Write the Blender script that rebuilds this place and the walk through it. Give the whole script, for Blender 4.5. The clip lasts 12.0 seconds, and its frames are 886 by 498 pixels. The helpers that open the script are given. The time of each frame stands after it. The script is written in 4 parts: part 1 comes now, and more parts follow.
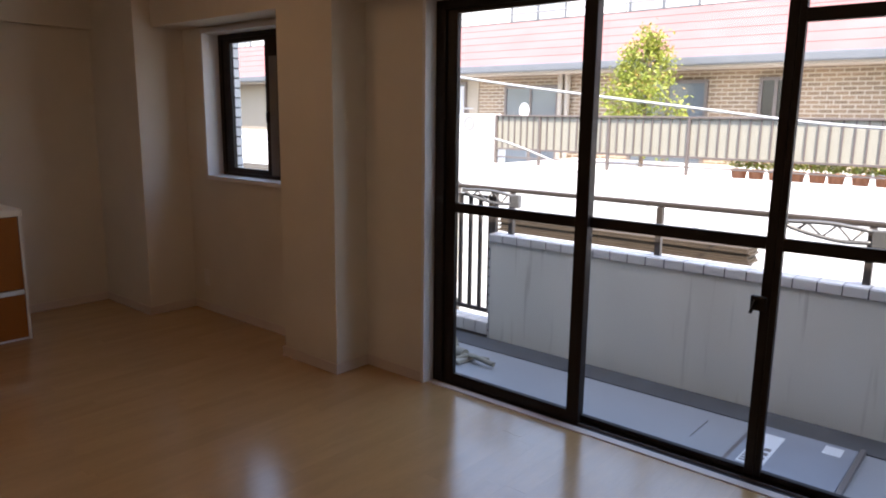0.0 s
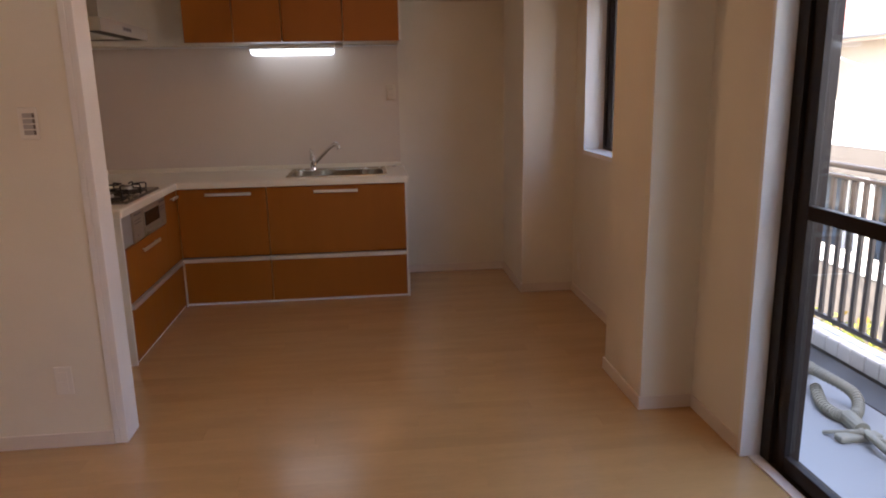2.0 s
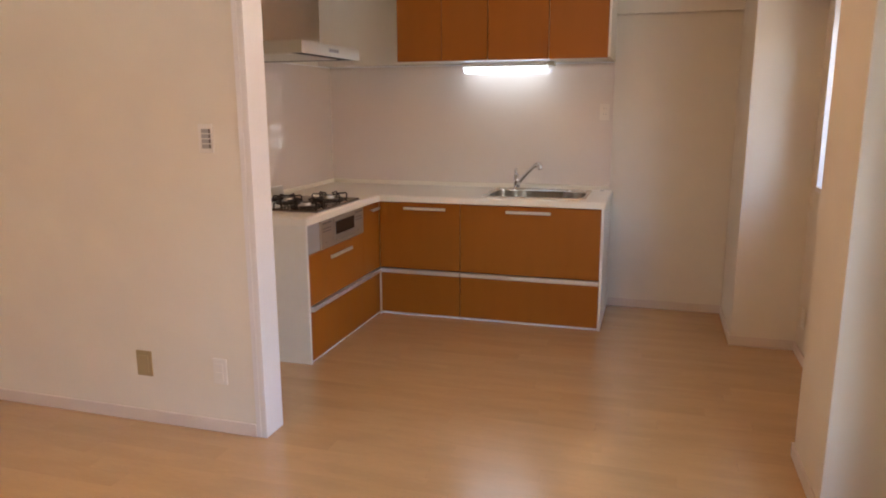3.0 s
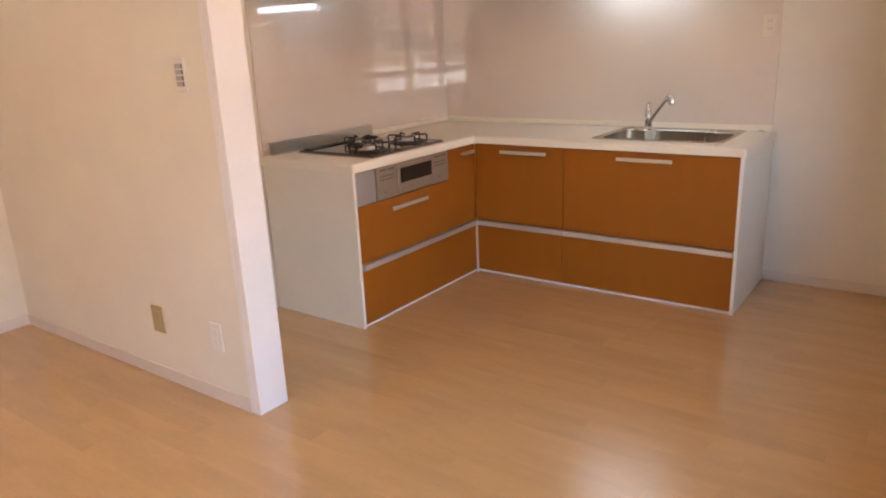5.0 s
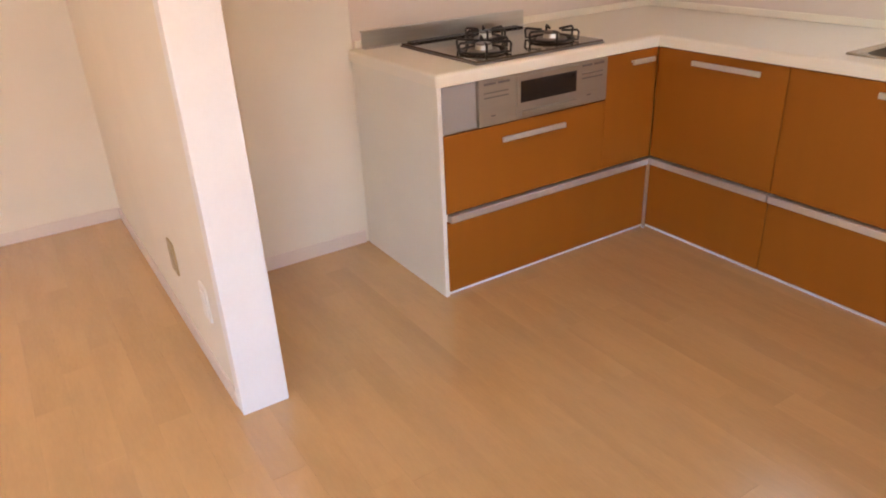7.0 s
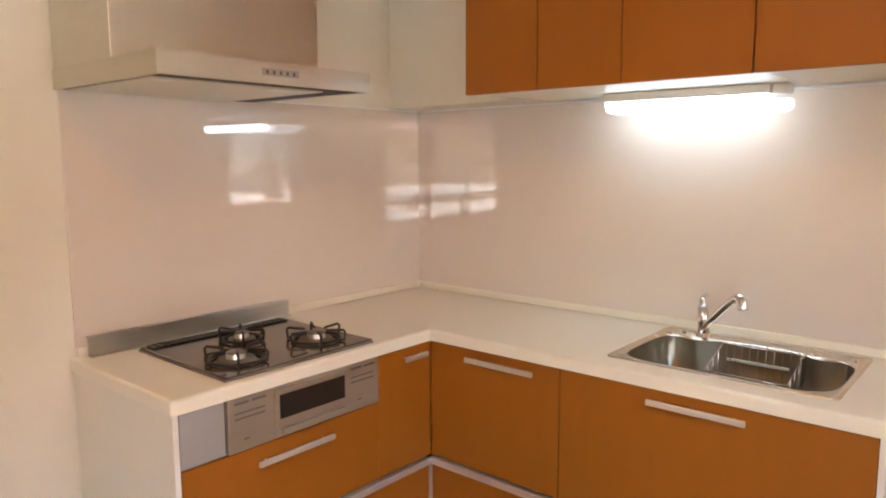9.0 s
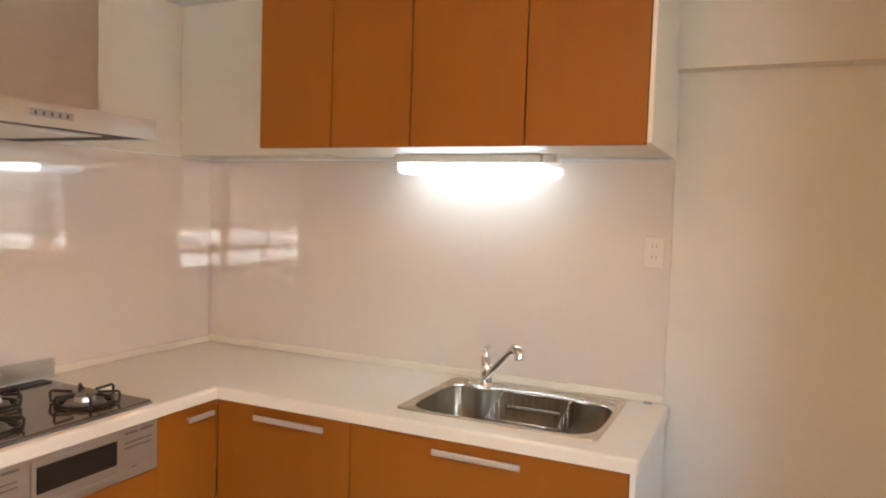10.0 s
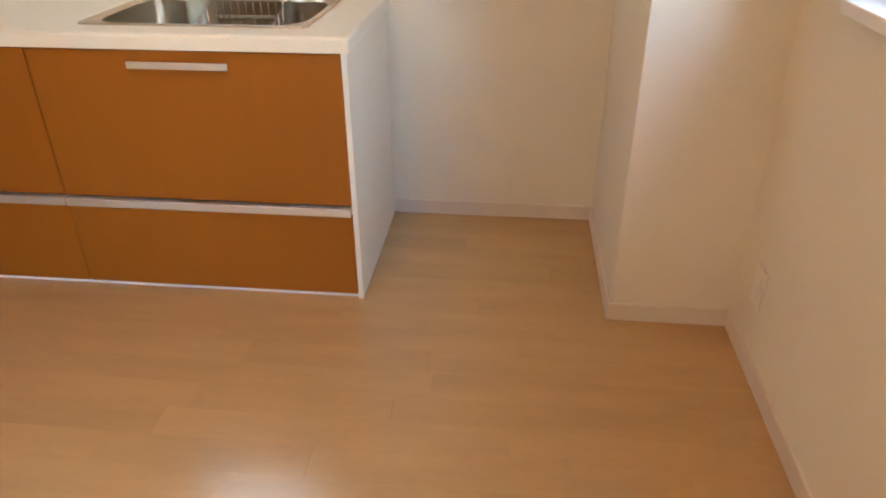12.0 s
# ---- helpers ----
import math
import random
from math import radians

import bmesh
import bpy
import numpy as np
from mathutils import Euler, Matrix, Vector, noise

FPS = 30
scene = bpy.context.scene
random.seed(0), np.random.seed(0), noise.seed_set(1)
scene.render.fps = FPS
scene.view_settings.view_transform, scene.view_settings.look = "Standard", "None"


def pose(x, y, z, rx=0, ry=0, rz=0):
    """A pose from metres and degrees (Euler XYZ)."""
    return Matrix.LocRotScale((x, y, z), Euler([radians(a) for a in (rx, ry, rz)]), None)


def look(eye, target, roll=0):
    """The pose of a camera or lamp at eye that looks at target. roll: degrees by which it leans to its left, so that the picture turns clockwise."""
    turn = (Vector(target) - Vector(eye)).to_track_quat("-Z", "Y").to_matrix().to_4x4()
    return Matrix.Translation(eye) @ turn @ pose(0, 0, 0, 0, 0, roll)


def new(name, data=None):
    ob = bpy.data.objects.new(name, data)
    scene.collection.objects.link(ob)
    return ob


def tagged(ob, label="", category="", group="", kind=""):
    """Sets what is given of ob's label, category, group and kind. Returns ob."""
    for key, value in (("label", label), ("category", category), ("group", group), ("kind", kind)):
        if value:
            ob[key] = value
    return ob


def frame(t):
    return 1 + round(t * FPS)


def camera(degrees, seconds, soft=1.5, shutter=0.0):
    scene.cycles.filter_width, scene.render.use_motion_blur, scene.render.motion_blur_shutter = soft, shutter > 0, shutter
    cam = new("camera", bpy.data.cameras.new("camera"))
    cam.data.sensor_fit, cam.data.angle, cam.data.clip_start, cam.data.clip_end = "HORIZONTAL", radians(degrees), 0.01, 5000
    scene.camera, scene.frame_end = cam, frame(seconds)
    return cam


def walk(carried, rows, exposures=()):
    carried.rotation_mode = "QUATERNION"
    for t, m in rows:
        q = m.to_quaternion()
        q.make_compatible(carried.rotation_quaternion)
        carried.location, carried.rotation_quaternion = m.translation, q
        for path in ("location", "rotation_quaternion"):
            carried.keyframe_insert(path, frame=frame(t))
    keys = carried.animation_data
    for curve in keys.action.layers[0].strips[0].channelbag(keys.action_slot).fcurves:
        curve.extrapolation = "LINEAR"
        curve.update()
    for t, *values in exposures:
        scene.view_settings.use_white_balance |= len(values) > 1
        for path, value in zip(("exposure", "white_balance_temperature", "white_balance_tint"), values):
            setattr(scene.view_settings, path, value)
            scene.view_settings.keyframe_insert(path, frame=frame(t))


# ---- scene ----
cam = camera(64.5, 12.0, soft=1.9)
PATH = [
    (0, (0.589, -5.532, 1.456), (2.081, -4.253, 1.084), 0.7),
    (0.5, (0.891, -5.592, 1.46), (2.051, -4.023, 1.021), -0.2),
    (1, (1.222, -5.492, 1.472), (2.22, -3.8, 1.098), 0.9),
    (1.5, (1.592, -5.482, 1.447), (2.269, -3.639, 1.066), 0.6),
    (2, (1.936, -5.413, 1.42), (2.132, -3.473, 0.975), -1.1),
    (2.5, (2.228, -5.226, 1.455), (2.109, -3.274, 1.036), -1.1),
    (3, (2.469, -5.149, 1.454), (1.904, -3.272, 1.052), -0.2),
    (3.2, (2.553, -5.112, 1.466), (1.92, -3.255, 1.075), -0.4),
    (4.8, (2.976, -4.298, 1.426), (1.866, -2.718, 0.906), -2.0),
    (5, (2.965, -4.168, 1.396), (1.83, -2.622, 0.829), -2.6),
    (5.5, (2.937, -3.809, 1.399), (1.77, -2.313, 0.768), -3.6),
    (6, (2.935, -3.451, 1.381), (1.505, -2.253, 0.662), -1.8),
    (6.5, (2.798, -3.201, 1.336), (1.236, -2.258, 0.516), -3.3),
    (6.7, (2.727, -3.1, 1.337), (1.18, -2.17, 0.475), -3.4),
    (8.3, (2.454, -2.682, 1.432), (1.044, -1.404, 0.815), -1.5),
    (8.5, (2.426, -2.683, 1.456), (1.069, -1.295, 0.975), -1.0),
    (9, (2.427, -2.652, 1.504), (1.139, -1.144, 1.25), -0.2),
    (9.5, (2.464, -2.646, 1.545), (1.358, -0.981, 1.487), 2.1),
    (10, (2.479, -2.658, 1.531), (1.646, -0.843, 1.421), 1.9),
    (10.5, (2.528, -2.651, 1.477), (1.983, -0.764, 1.1), 2.2),
    (11, (2.562, -2.644, 1.421), (2.175, -0.779, 0.81), 2.7),
    (11.5, (2.602, -2.616, 1.348), (2.336, -0.814, 0.522), 1.3),
    (12, (2.646, -2.551, 1.288), (2.463, -0.822, 0.3), -0.3),
]
EXPOSURES = [(0, 2.64, 7300, 18), (0.5, 2.64, 7400, 17), (1.0, 2.70, 7550, 18), (1.5, 2.95, 7850, 23), (2.0, 3.52, 7800, 22), (2.5, 4.20, 7600, 19), (3.0, 4.57, 7500, 17), (5.0, 4.92, 7550, 16),
             (6.7, 5.11, 7600, 16), (8.3, 5.22, 7700, 13), (9.5, 5.22, 7600, 12), (11.0, 5.18, 7550, 10), (12, 5.30, 7500, 8)]
walk(cam, [(t, look(eye, target, roll)) for t, eye, target, roll in PATH], EXPOSURES)

# ---- light ----
def point_sun():
    elevation, turn = radians(56), radians(232)
    w = bpy.data.worlds.new("sky")
    scene.world = w
    w.use_nodes = True
    nt = w.node_tree
    sky = nt.nodes.new("ShaderNodeTexSky")
    sky.sky_type = "NISHITA"
    sky.sun_disc = False
    sky.sun_elevation, sky.sun_rotation = elevation, turn
    nt.links.new(sky.outputs["Color"], nt.nodes["Background"].inputs["Color"])
    nt.nodes["Background"].inputs["Strength"].default_value = 0.15
    data = bpy.data.lights.new("sun", "SUN")
    data.energy, data.angle, data.color = 1.8, radians(0.5), (1.0, 0.95, 0.88)
    ob = new("sun", data)
    way = Vector((math.sin(turn) * math.cos(elevation), math.cos(turn) * math.cos(elevation), math.sin(elevation)))
    ob.matrix_basis = look(way * 40, (0, 0, 0))


point_sun()


# ---- materials ----
def surface(name, color, rough=0.5, metal=0.0, vary=0.08, scale=4.0, fine=60.0, bump=0.05, coat=0.0, spec=0.5, stretch=(1, 1, 1),
            by_object=0.0, second=None, depth=0.002, coat_rough=0.12):
    """A surface with broad stains, fine grain and relief."""
    m = bpy.data.materials.new(name)
    m.use_nodes = True
    nt = m.node_tree
    node, link = nt.nodes.new, nt.links.new
    p = nt.nodes["Principled BSDF"]
    co = node("ShaderNodeTexCoord")
    mp = node("ShaderNodeMapping")
    mp.inputs["Scale"].default_value = stretch
    link(co.outputs["Object"], mp.inputs["Vector"])
    broad, grain = node("ShaderNodeTexNoise"), node("ShaderNodeTexNoise")
    broad.inputs["Scale"].default_value, broad.inputs["Detail"].default_value = scale, 4
    grain.inputs["Scale"].default_value, grain.inputs["Detail"].default_value = fine, 3
    vector = mp.outputs["Vector"]
    if by_object:
        info, shift = node("ShaderNodeObjectInfo"), node("ShaderNodeVectorMath")
        spread = node("ShaderNodeMath")
        spread.operation = "MULTIPLY"
        spread.inputs[1].default_value = 37.0
        link(info.outputs["Random"], spread.inputs[0])
        link(vector, shift.inputs[0])
        link(spread.outputs[0], shift.inputs[1])
        vector = shift.outputs[0]
    link(vector, broad.inputs["Vector"])
    link(vector, grain.inputs["Vector"])
    both = node("ShaderNodeMath")
    both.operation = "MULTIPLY_ADD"
    both.inputs[1].default_value, both.inputs[2].default_value = 0.4, 0.0
    link(grain.outputs[0], both.inputs[0])
    total = node("ShaderNodeMath")
    total.operation = "ADD"
    link(broad.outputs[0], total.inputs[0])
    link(both.outputs[0], total.inputs[1])
    low = [c * (1 - vary) for c in color] if second is None else list(second)
    high = [min(1, c * (1 + vary * 0.6)) for c in color]
    share = node("ShaderNodeMapRange")
    share.interpolation_type = "SMOOTHSTEP"
    share.inputs["From Min"].default_value, share.inputs["From Max"].default_value = 0.4, 1.0
    link(total.outputs[0], share.inputs["Value"])
    blend = node("ShaderNodeMix")
    blend.data_type = "RGBA"
    blend.inputs[6].default_value, blend.inputs[7].default_value = (*low, 1), (*high, 1)
    link(share.outputs["Result"], blend.inputs[0])
    out = blend.outputs[2]
    if by_object:
        tone = node("ShaderNodeHueSaturation")
        span = node("ShaderNodeMapRange")
        span.inputs["To Min"].default_value, span.inputs["To Max"].default_value = 1 - by_object, 1 + by_object
        link(info.outputs["Random"], span.inputs["Value"])
        link(span.outputs["Result"], tone.inputs["Value"])
        link(out, tone.inputs["Color"])
        out = tone.outputs["Color"]
    link(out, p.inputs["Base Color"])
    p.inputs["Metallic"].default_value = metal
    p.inputs["Specular IOR Level"].default_value = spec
    p.inputs["Coat Weight"].default_value = coat
    p.inputs["Coat Roughness"].default_value = coat_rough
    gloss = node("ShaderNodeMapRange")
    gloss.inputs["To Min"].default_value, gloss.inputs["To Max"].default_value = max(0.02, rough * 0.85), min(1, rough * 1.15)
    link(broad.outputs[0], gloss.inputs["Value"])
    link(gloss.outputs["Result"], p.inputs["Roughness"])
    if bump:
        b = node("ShaderNodeBump")
        b.inputs["Strength"].default_value, b.inputs["Distance"].default_value = bump, depth
        link(grain.outputs[0], b.inputs["Height"])
        link(b.outputs["Normal"], p.inputs["Normal"])
    return m


def glow(name, color, strength):
    m = bpy.data.materials.new(name)
    m.use_nodes = True
    p = m.node_tree.nodes["Principled BSDF"]
    p.inputs["Base Color"].default_value = (0.9, 0.9, 0.9, 1)
    p.inputs["Emission Color"].default_value = (*color, 1)
    p.inputs["Emission Strength"].default_value = strength
    return m


def thin_glass(name, tint=(0.97, 0.985, 0.98)):
    """A window pane: clear through, with a mirror gloss that grows at a slant."""
    m = bpy.data.materials.new(name)
    m.use_nodes = True
    nt = m.node_tree
    nt.nodes.remove(nt.nodes["Principled BSDF"])
    clear, gloss = nt.nodes.new("ShaderNodeBsdfTransparent"), nt.nodes.new("ShaderNodeBsdfGlossy")
    share, both = nt.nodes.new("ShaderNodeLayerWeight"), nt.nodes.new("ShaderNodeMixShader")
    slant, gain = nt.nodes.new("ShaderNodeMath"), nt.nodes.new("ShaderNodeMath")
    slant.operation, gain.operation = "POWER", "MULTIPLY_ADD"
    slant.inputs[1].default_value = 5.0
    gain.inputs[1].default_value, gain.inputs[2].default_value = 0.9, 0.03
    clear.inputs["Color"].default_value = (*tint, 1)
    gloss.inputs["Roughness"].default_value = 0.0
    share.inputs["Blend"].default_value = 0.5
    nt.links.new(share.outputs["Facing"], slant.inputs[0])
    nt.links.new(slant.outputs[0], gain.inputs[0])
    nt.links.new(gain.outputs[0], both.inputs[0])
    nt.links.new(clear.outputs[0], both.inputs[1])
    nt.links.new(gloss.outputs[0], both.inputs[2])
    nt.links.new(both.outputs[0], nt.nodes["Material Output"].inputs["Surface"])
    return m


def bricked(name, color, dark, mortar, width, height):
    """Small facing bricks for a far facade."""
    m = surface(name, color, 0.75)
    nt = m.node_tree
    co, br = nt.nodes.new("ShaderNodeTexCoord"), nt.nodes.new("ShaderNodeTexBrick")
    apart, mp = nt.nodes.new("ShaderNodeSeparateXYZ"), nt.nodes.new("ShaderNodeCombineXYZ")
    nt.links.new(apart.outputs["Y"], mp.inputs["X"])
    nt.links.new(apart.outputs["Z"], mp.inputs["Y"])
    br.inputs["Scale"].default_value = 1.0
    br.inputs["Brick Width"].default_value, br.inputs["Row Height"].default_value = width, height
    br.inputs["Mortar Size"].default_value = 0.011
    br.inputs["Color1"].default_value, br.inputs["Color2"].default_value = (*color, 1), (*dark, 1)
    br.inputs["Mortar"].default_value = (*mortar, 1)
    nt.links.new(co.outputs["Object"], apart.inputs["Vector"])
    nt.links.new(mp.outputs["Vector"], br.inputs["Vector"])
    nt.links.new(br.outputs["Color"], nt.nodes["Principled BSDF"].inputs["Base Color"])
    return m


def streaked(m, color):
    """Adds thin rain streaks that run down from the coping."""
    nt = m.node_tree
    p = nt.nodes["Principled BSDF"]
    base = p.inputs["Base Color"].links[0].from_socket
    co, mp, noise, ramp, mix = (nt.nodes.new(n) for n in ("ShaderNodeTexCoord", "ShaderNodeMapping", "ShaderNodeTexNoise", "ShaderNodeMapRange", "ShaderNodeMix"))
    mp.inputs["Scale"].default_value = (1, 13, 0.7)
    noise.inputs["Scale"].default_value, noise.inputs["Detail"].default_value = 1.7, 3
    ramp.inputs["From Min"].default_value, ramp.inputs["From Max"].default_value, ramp.inputs["To Max"].default_value = 0.60, 0.74, 0.55
    mix.data_type = "RGBA"
    nt.links.new(co.outputs["Object"], mp.inputs["Vector"])
    nt.links.new(mp.outputs["Vector"], noise.inputs["Vector"])
    nt.links.new(noise.outputs[0], ramp.inputs["Value"])
    nt.links.new(ramp.outputs["Result"], mix.inputs[0])
    nt.links.new(base, mix.inputs[6])
    mix.inputs[7].default_value = (*color, 1)
    nt.links.new(mix.outputs[2], p.inputs["Base Color"])
    return m


WALLPAPER = surface("wallpaper", (0.80, 0.745, 0.645), 0.75, vary=0.03, fine=260, bump=0.25, spec=0.25)
CEILING = surface("ceiling_paper", (0.82, 0.79, 0.74), 0.8, vary=0.03, fine=220, bump=0.2)
WHITE_TRIM = surface("white_trim", (0.82, 0.80, 0.79), 0.4, vary=0.03, fine=90, bump=0.02)
BASEBOARD = surface("baseboard_film", (0.74, 0.65, 0.58), 0.45, vary=0.04, fine=90, bump=0.02)
MAPLE = surface("maple_strip", (0.535, 0.318, 0.142), 0.23, vary=0.09, scale=2.2, fine=26, bump=0.0, coat=1.0, stretch=(1.0, 5.0, 5.0), by_object=0.028, depth=0.0005, coat_rough=0.19)
FLOOR_BASE = surface("floor_joint", (0.38, 0.25, 0.14), 0.6)
CABINET_WOOD = surface("cabinet_laminate", (0.325, 0.101, 0.010), 0.48, vary=0.045, scale=2.0, fine=60, bump=0.02, stretch=(7, 7, 0.8), depth=0.0004, spec=0.35)
CABINET_WHITE = surface("cabinet_white", (0.78, 0.735, 0.63), 0.4, vary=0.03, fine=120, bump=0.03)
COUNTER = surface("worktop_resin", (0.82, 0.755, 0.635), 0.36, vary=0.012, scale=1.5, fine=120, bump=0.0)
PANEL = surface("splash_panel", (0.77, 0.67, 0.585), 0.02, vary=0.008, scale=2, fine=30, bump=0.0, spec=1.0, coat=1.0, coat_rough=0.015)
STEEL = surface("brushed_steel", (0.56, 0.54, 0.50), 0.34, metal=1.0, vary=0.07, fine=120, bump=0.05, stretch=(1, 1, 14), depth=0.0003)
HOOD_STEEL = surface("hood_steel", (0.68, 0.665, 0.58), 0.38, metal=0.85, vary=0.02, fine=160, bump=0.012, stretch=(1, 1, 20), depth=0.0003)
# one sink steel in two tones: shade for the basin, light for the rim
SHADED_STEEL = surface("shaded_steel", (0.29, 0.25, 0.195), 0.30, metal=1.0, vary=0.08, scale=6, fine=140, bump=0.03, depth=0.0003)
LIT_STEEL = surface("lit_steel", (0.66, 0.62, 0.54), 0.26, metal=1.0, vary=0.06, scale=6, fine=140, bump=0.02, depth=0.0003)
CHROME = surface("chrome", (0.78, 0.78, 0.78), 0.07, metal=1.0, vary=0.02, bump=0.0)
ALUMINIUM = surface("satin_aluminium", (0.74, 0.73, 0.73), 0.38, metal=0.75, vary=0.04, fine=200, bump=0.03, stretch=(1, 1, 6), depth=0.0003)
HOB_GLASS = surface("hob_glass", (0.135, 0.105, 0.080), 0.08, metal=0.3, vary=0.08, bump=0.0, spec=0.6)
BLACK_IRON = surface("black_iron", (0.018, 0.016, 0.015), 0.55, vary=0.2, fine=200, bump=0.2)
DARK_PLASTIC = surface("dark_plastic", (0.02, 0.018, 0.017), 0.22, vary=0.1, bump=0.0)
GRILL_FACE = surface("grill_face", (0.40, 0.35, 0.28), 0.38, metal=0.6, vary=0.05, fine=150, bump=0.02, stretch=(1, 1, 10))
GREY_PANEL = surface("grey_panel", (0.44, 0.43, 0.42), 0.42, metal=0.45, vary=0.03)
GREY_MARK = surface("grey_mark", (0.16, 0.14, 0.13), 0.5)
BRONZE = surface("bronze_frame", (0.017, 0.0115, 0.010), 0.48, metal=0.0, spec=0.3, vary=0.15, fine=150, bump=0.02)
GREY_SEAL = surface("grey_seal", (0.22, 0.20, 0.19), 0.4, metal=0.4, vary=0.08)
SWITCH_WHITE = surface("switch_white", (0.81, 0.775, 0.71), 0.35, vary=0.02, bump=0.0)
OUTLET_BEIGE = surface("outlet_beige", (0.42, 0.33, 0.18), 0.4, vary=0.03, bump=0.0)
TUBE = glow("tube_light", (0.56, 0.75, 1.0), 0.30)
WARM_LAMP = glow("warm_diffuser", (1.0, 0.60, 0.30), 1.25)
KITCHEN_LAMP = glow("kitchen_diffuser", (1.0, 0.60, 0.30), 2.5)
PANE = thin_glass("clear_glass")
FROSTED = surface("frosted_screen", (0.15, 0.175, 0.17), 0.3, vary=0.25, scale=1.2, bump=0.0)
CURTAIN = surface("white_curtain", (0.44, 0.44, 0.46), 0.8, vary=0.10, stretch=(1, 8, 0.3))
POLE_GREY = surface("pole_grey", (0.30, 0.30, 0.30), 0.45, metal=0.3, vary=0.06)
BEIGE_WALL = surface("beige_render", (0.30, 0.255, 0.205), 0.8, vary=0.06, fine=30, bump=0.2)
BALCONY_VINYL = surface("balcony_vinyl", (0.335, 0.345, 0.35), 0.45, vary=0.10, scale=1.6, fine=90, bump=0.1)
GUTTER_GREY = surface("gutter_grey", (0.085, 0.09, 0.095), 0.6, vary=0.25, scale=5)
PARAPET_PAINT = streaked(surface("parapet_paint", (0.83, 0.82, 0.74), 0.75, vary=0.08, scale=1.6, fine=50, bump=0.2, stretch=(1, 2.0, 0.5)), (0.38, 0.36, 0.30))
WHITE_TILE = surface("white_tile", (0.74, 0.73, 0.70), 0.35, vary=0.06, bump=0.02, by_object=0.05)
TILE_JOINT = surface("tile_joint", (0.10, 0.10, 0.10), 0.85, vary=0.2)
RAIL_PAINT = surface("rail_paint", (0.062, 0.052, 0.047), 0.45, vary=0.12, fine=120, bump=0.04)
RACK_GREY = surface("rack_grey", (0.17, 0.175, 0.18), 0.4, metal=0.4, vary=0.06)
HOSE_GREY = surface("hose_grey", (0.34, 0.32, 0.25), 0.55, vary=0.12)
HATCH_GREY = surface("hatch_grey", (0.31, 0.33, 0.36), 0.5, metal=0.2, vary=0.10, fine=80, bump=0.1)
PAPER_WHITE = surface("label_white", (0.80, 0.80, 0.78), 0.5, vary=0.03)
RENDER_WHITE = surface("white_render", (0.78, 0.77, 0.75), 0.8, vary=0.05, scale=1.2, fine=30, bump=0.2)
ROOF_PINK = surface("roof_shingle", (0.29, 0.135, 0.13), 0.8, vary=0.14, scale=1.5, fine=20, bump=0.3, by_object=0.08)
EAVE_GREY = surface("eave_grey", (0.13, 0.14, 0.155), 0.6, vary=0.08)
SOFFIT_CREAM = surface("soffit_cream", (0.36, 0.31, 0.26), 0.7, vary=0.05)
FACADE_BRICK = bricked("facade_brick", (0.25, 0.165, 0.105), (0.17, 0.115, 0.075), (0.40, 0.34, 0.27), 0.22, 0.075)
CREAM_PANEL = surface("cream_panel", (0.30, 0.285, 0.235), 0.6, vary=0.05)
FAR_RAIL = surface("far_rail", (0.13, 0.105, 0.095), 0.5, vary=0.08)
FAR_GLASS = surface("far_window_glass", (0.10, 0.12, 0.14), 0.08, vary=0.2, scale=1.5, bump=0.0)
BROWN_BOARD = surface("brown_board", (0.055, 0.037, 0.021), 0.7, vary=0.2, fine=30, bump=0.2, stretch=(6, 0.6, 6))
CABLE_WHITE = surface("cable_white", (0.46, 0.46, 0.46), 0.5, vary=0.04)
LEAF = surface("leaf_green", (0.25, 0.27, 0.035), 0.5, vary=0.5, scale=3, bump=0.0, second=(0.11, 0.15, 0.015))
LEAF_TIP = surface("leaf_orange", (0.34, 0.22, 0.06), 0.5, vary=0.3, bump=0.0)
BARK = surface("bark", (0.13, 0.09, 0.06), 0.85, vary=0.3, fine=40, bump=0.5)
TERRACOTTA = surface("terracotta", (0.45, 0.19, 0.10), 0.75, vary=0.12)
FLOWER_RED = surface("flower_red", (0.55, 0.04, 0.04), 0.5, vary=0.2)
ASPHALT = surface("asphalt", (0.055, 0.055, 0.055), 0.85, vary=0.2, scale=0.6, fine=40, bump=0.3)
# dark brown carries the shade of the recess under the far balcony
SHADE_FASCIA = surface("shade_brown", (0.13, 0.115, 0.10), 0.8, vary=0.12, fine=20, bump=0.2)
SOCKET_PINK = surface("socket_plate", (0.74, 0.66, 0.565), 0.35, vary=0.02, bump=0.0)


# ---- makers ----
def part(name, bm, material, parent, label=""):
    """Links a bmesh, in world metres, as one mesh object under a thing or a part."""
    me = bpy.data.meshes.new(name)
    bm.normal_update()
    bm.to_mesh(me)
    bm.free()
    me.materials.append(material)
    ob = new(name, me)
    if parent is not None:
        ob.parent = parent
        if parent.type == "EMPTY":
            ob.matrix_parent_inverse = parent.matrix_basis.inverted()
    if label:
        ob["label"] = label
    return ob


def thing(name, place, label, category, group="", kind=""):
    ob = new(name)
    ob.empty_display_size = 0.1
    ob.location = place
    ob.matrix_basis = Matrix.Translation(place)
    return tagged(ob, label, category, group, kind)


def setting(name, bm, material, label="", category=""):
    return tagged(part(name, bm, material, None), label, category, kind="structure")


def soften(bm, edges, width, segments=2):
    bmesh.ops.bevel(bm, geom=edges, offset=width, offset_type="OFFSET", segments=segments, profile=0.5, affect="EDGES", clamp_overlap=True)


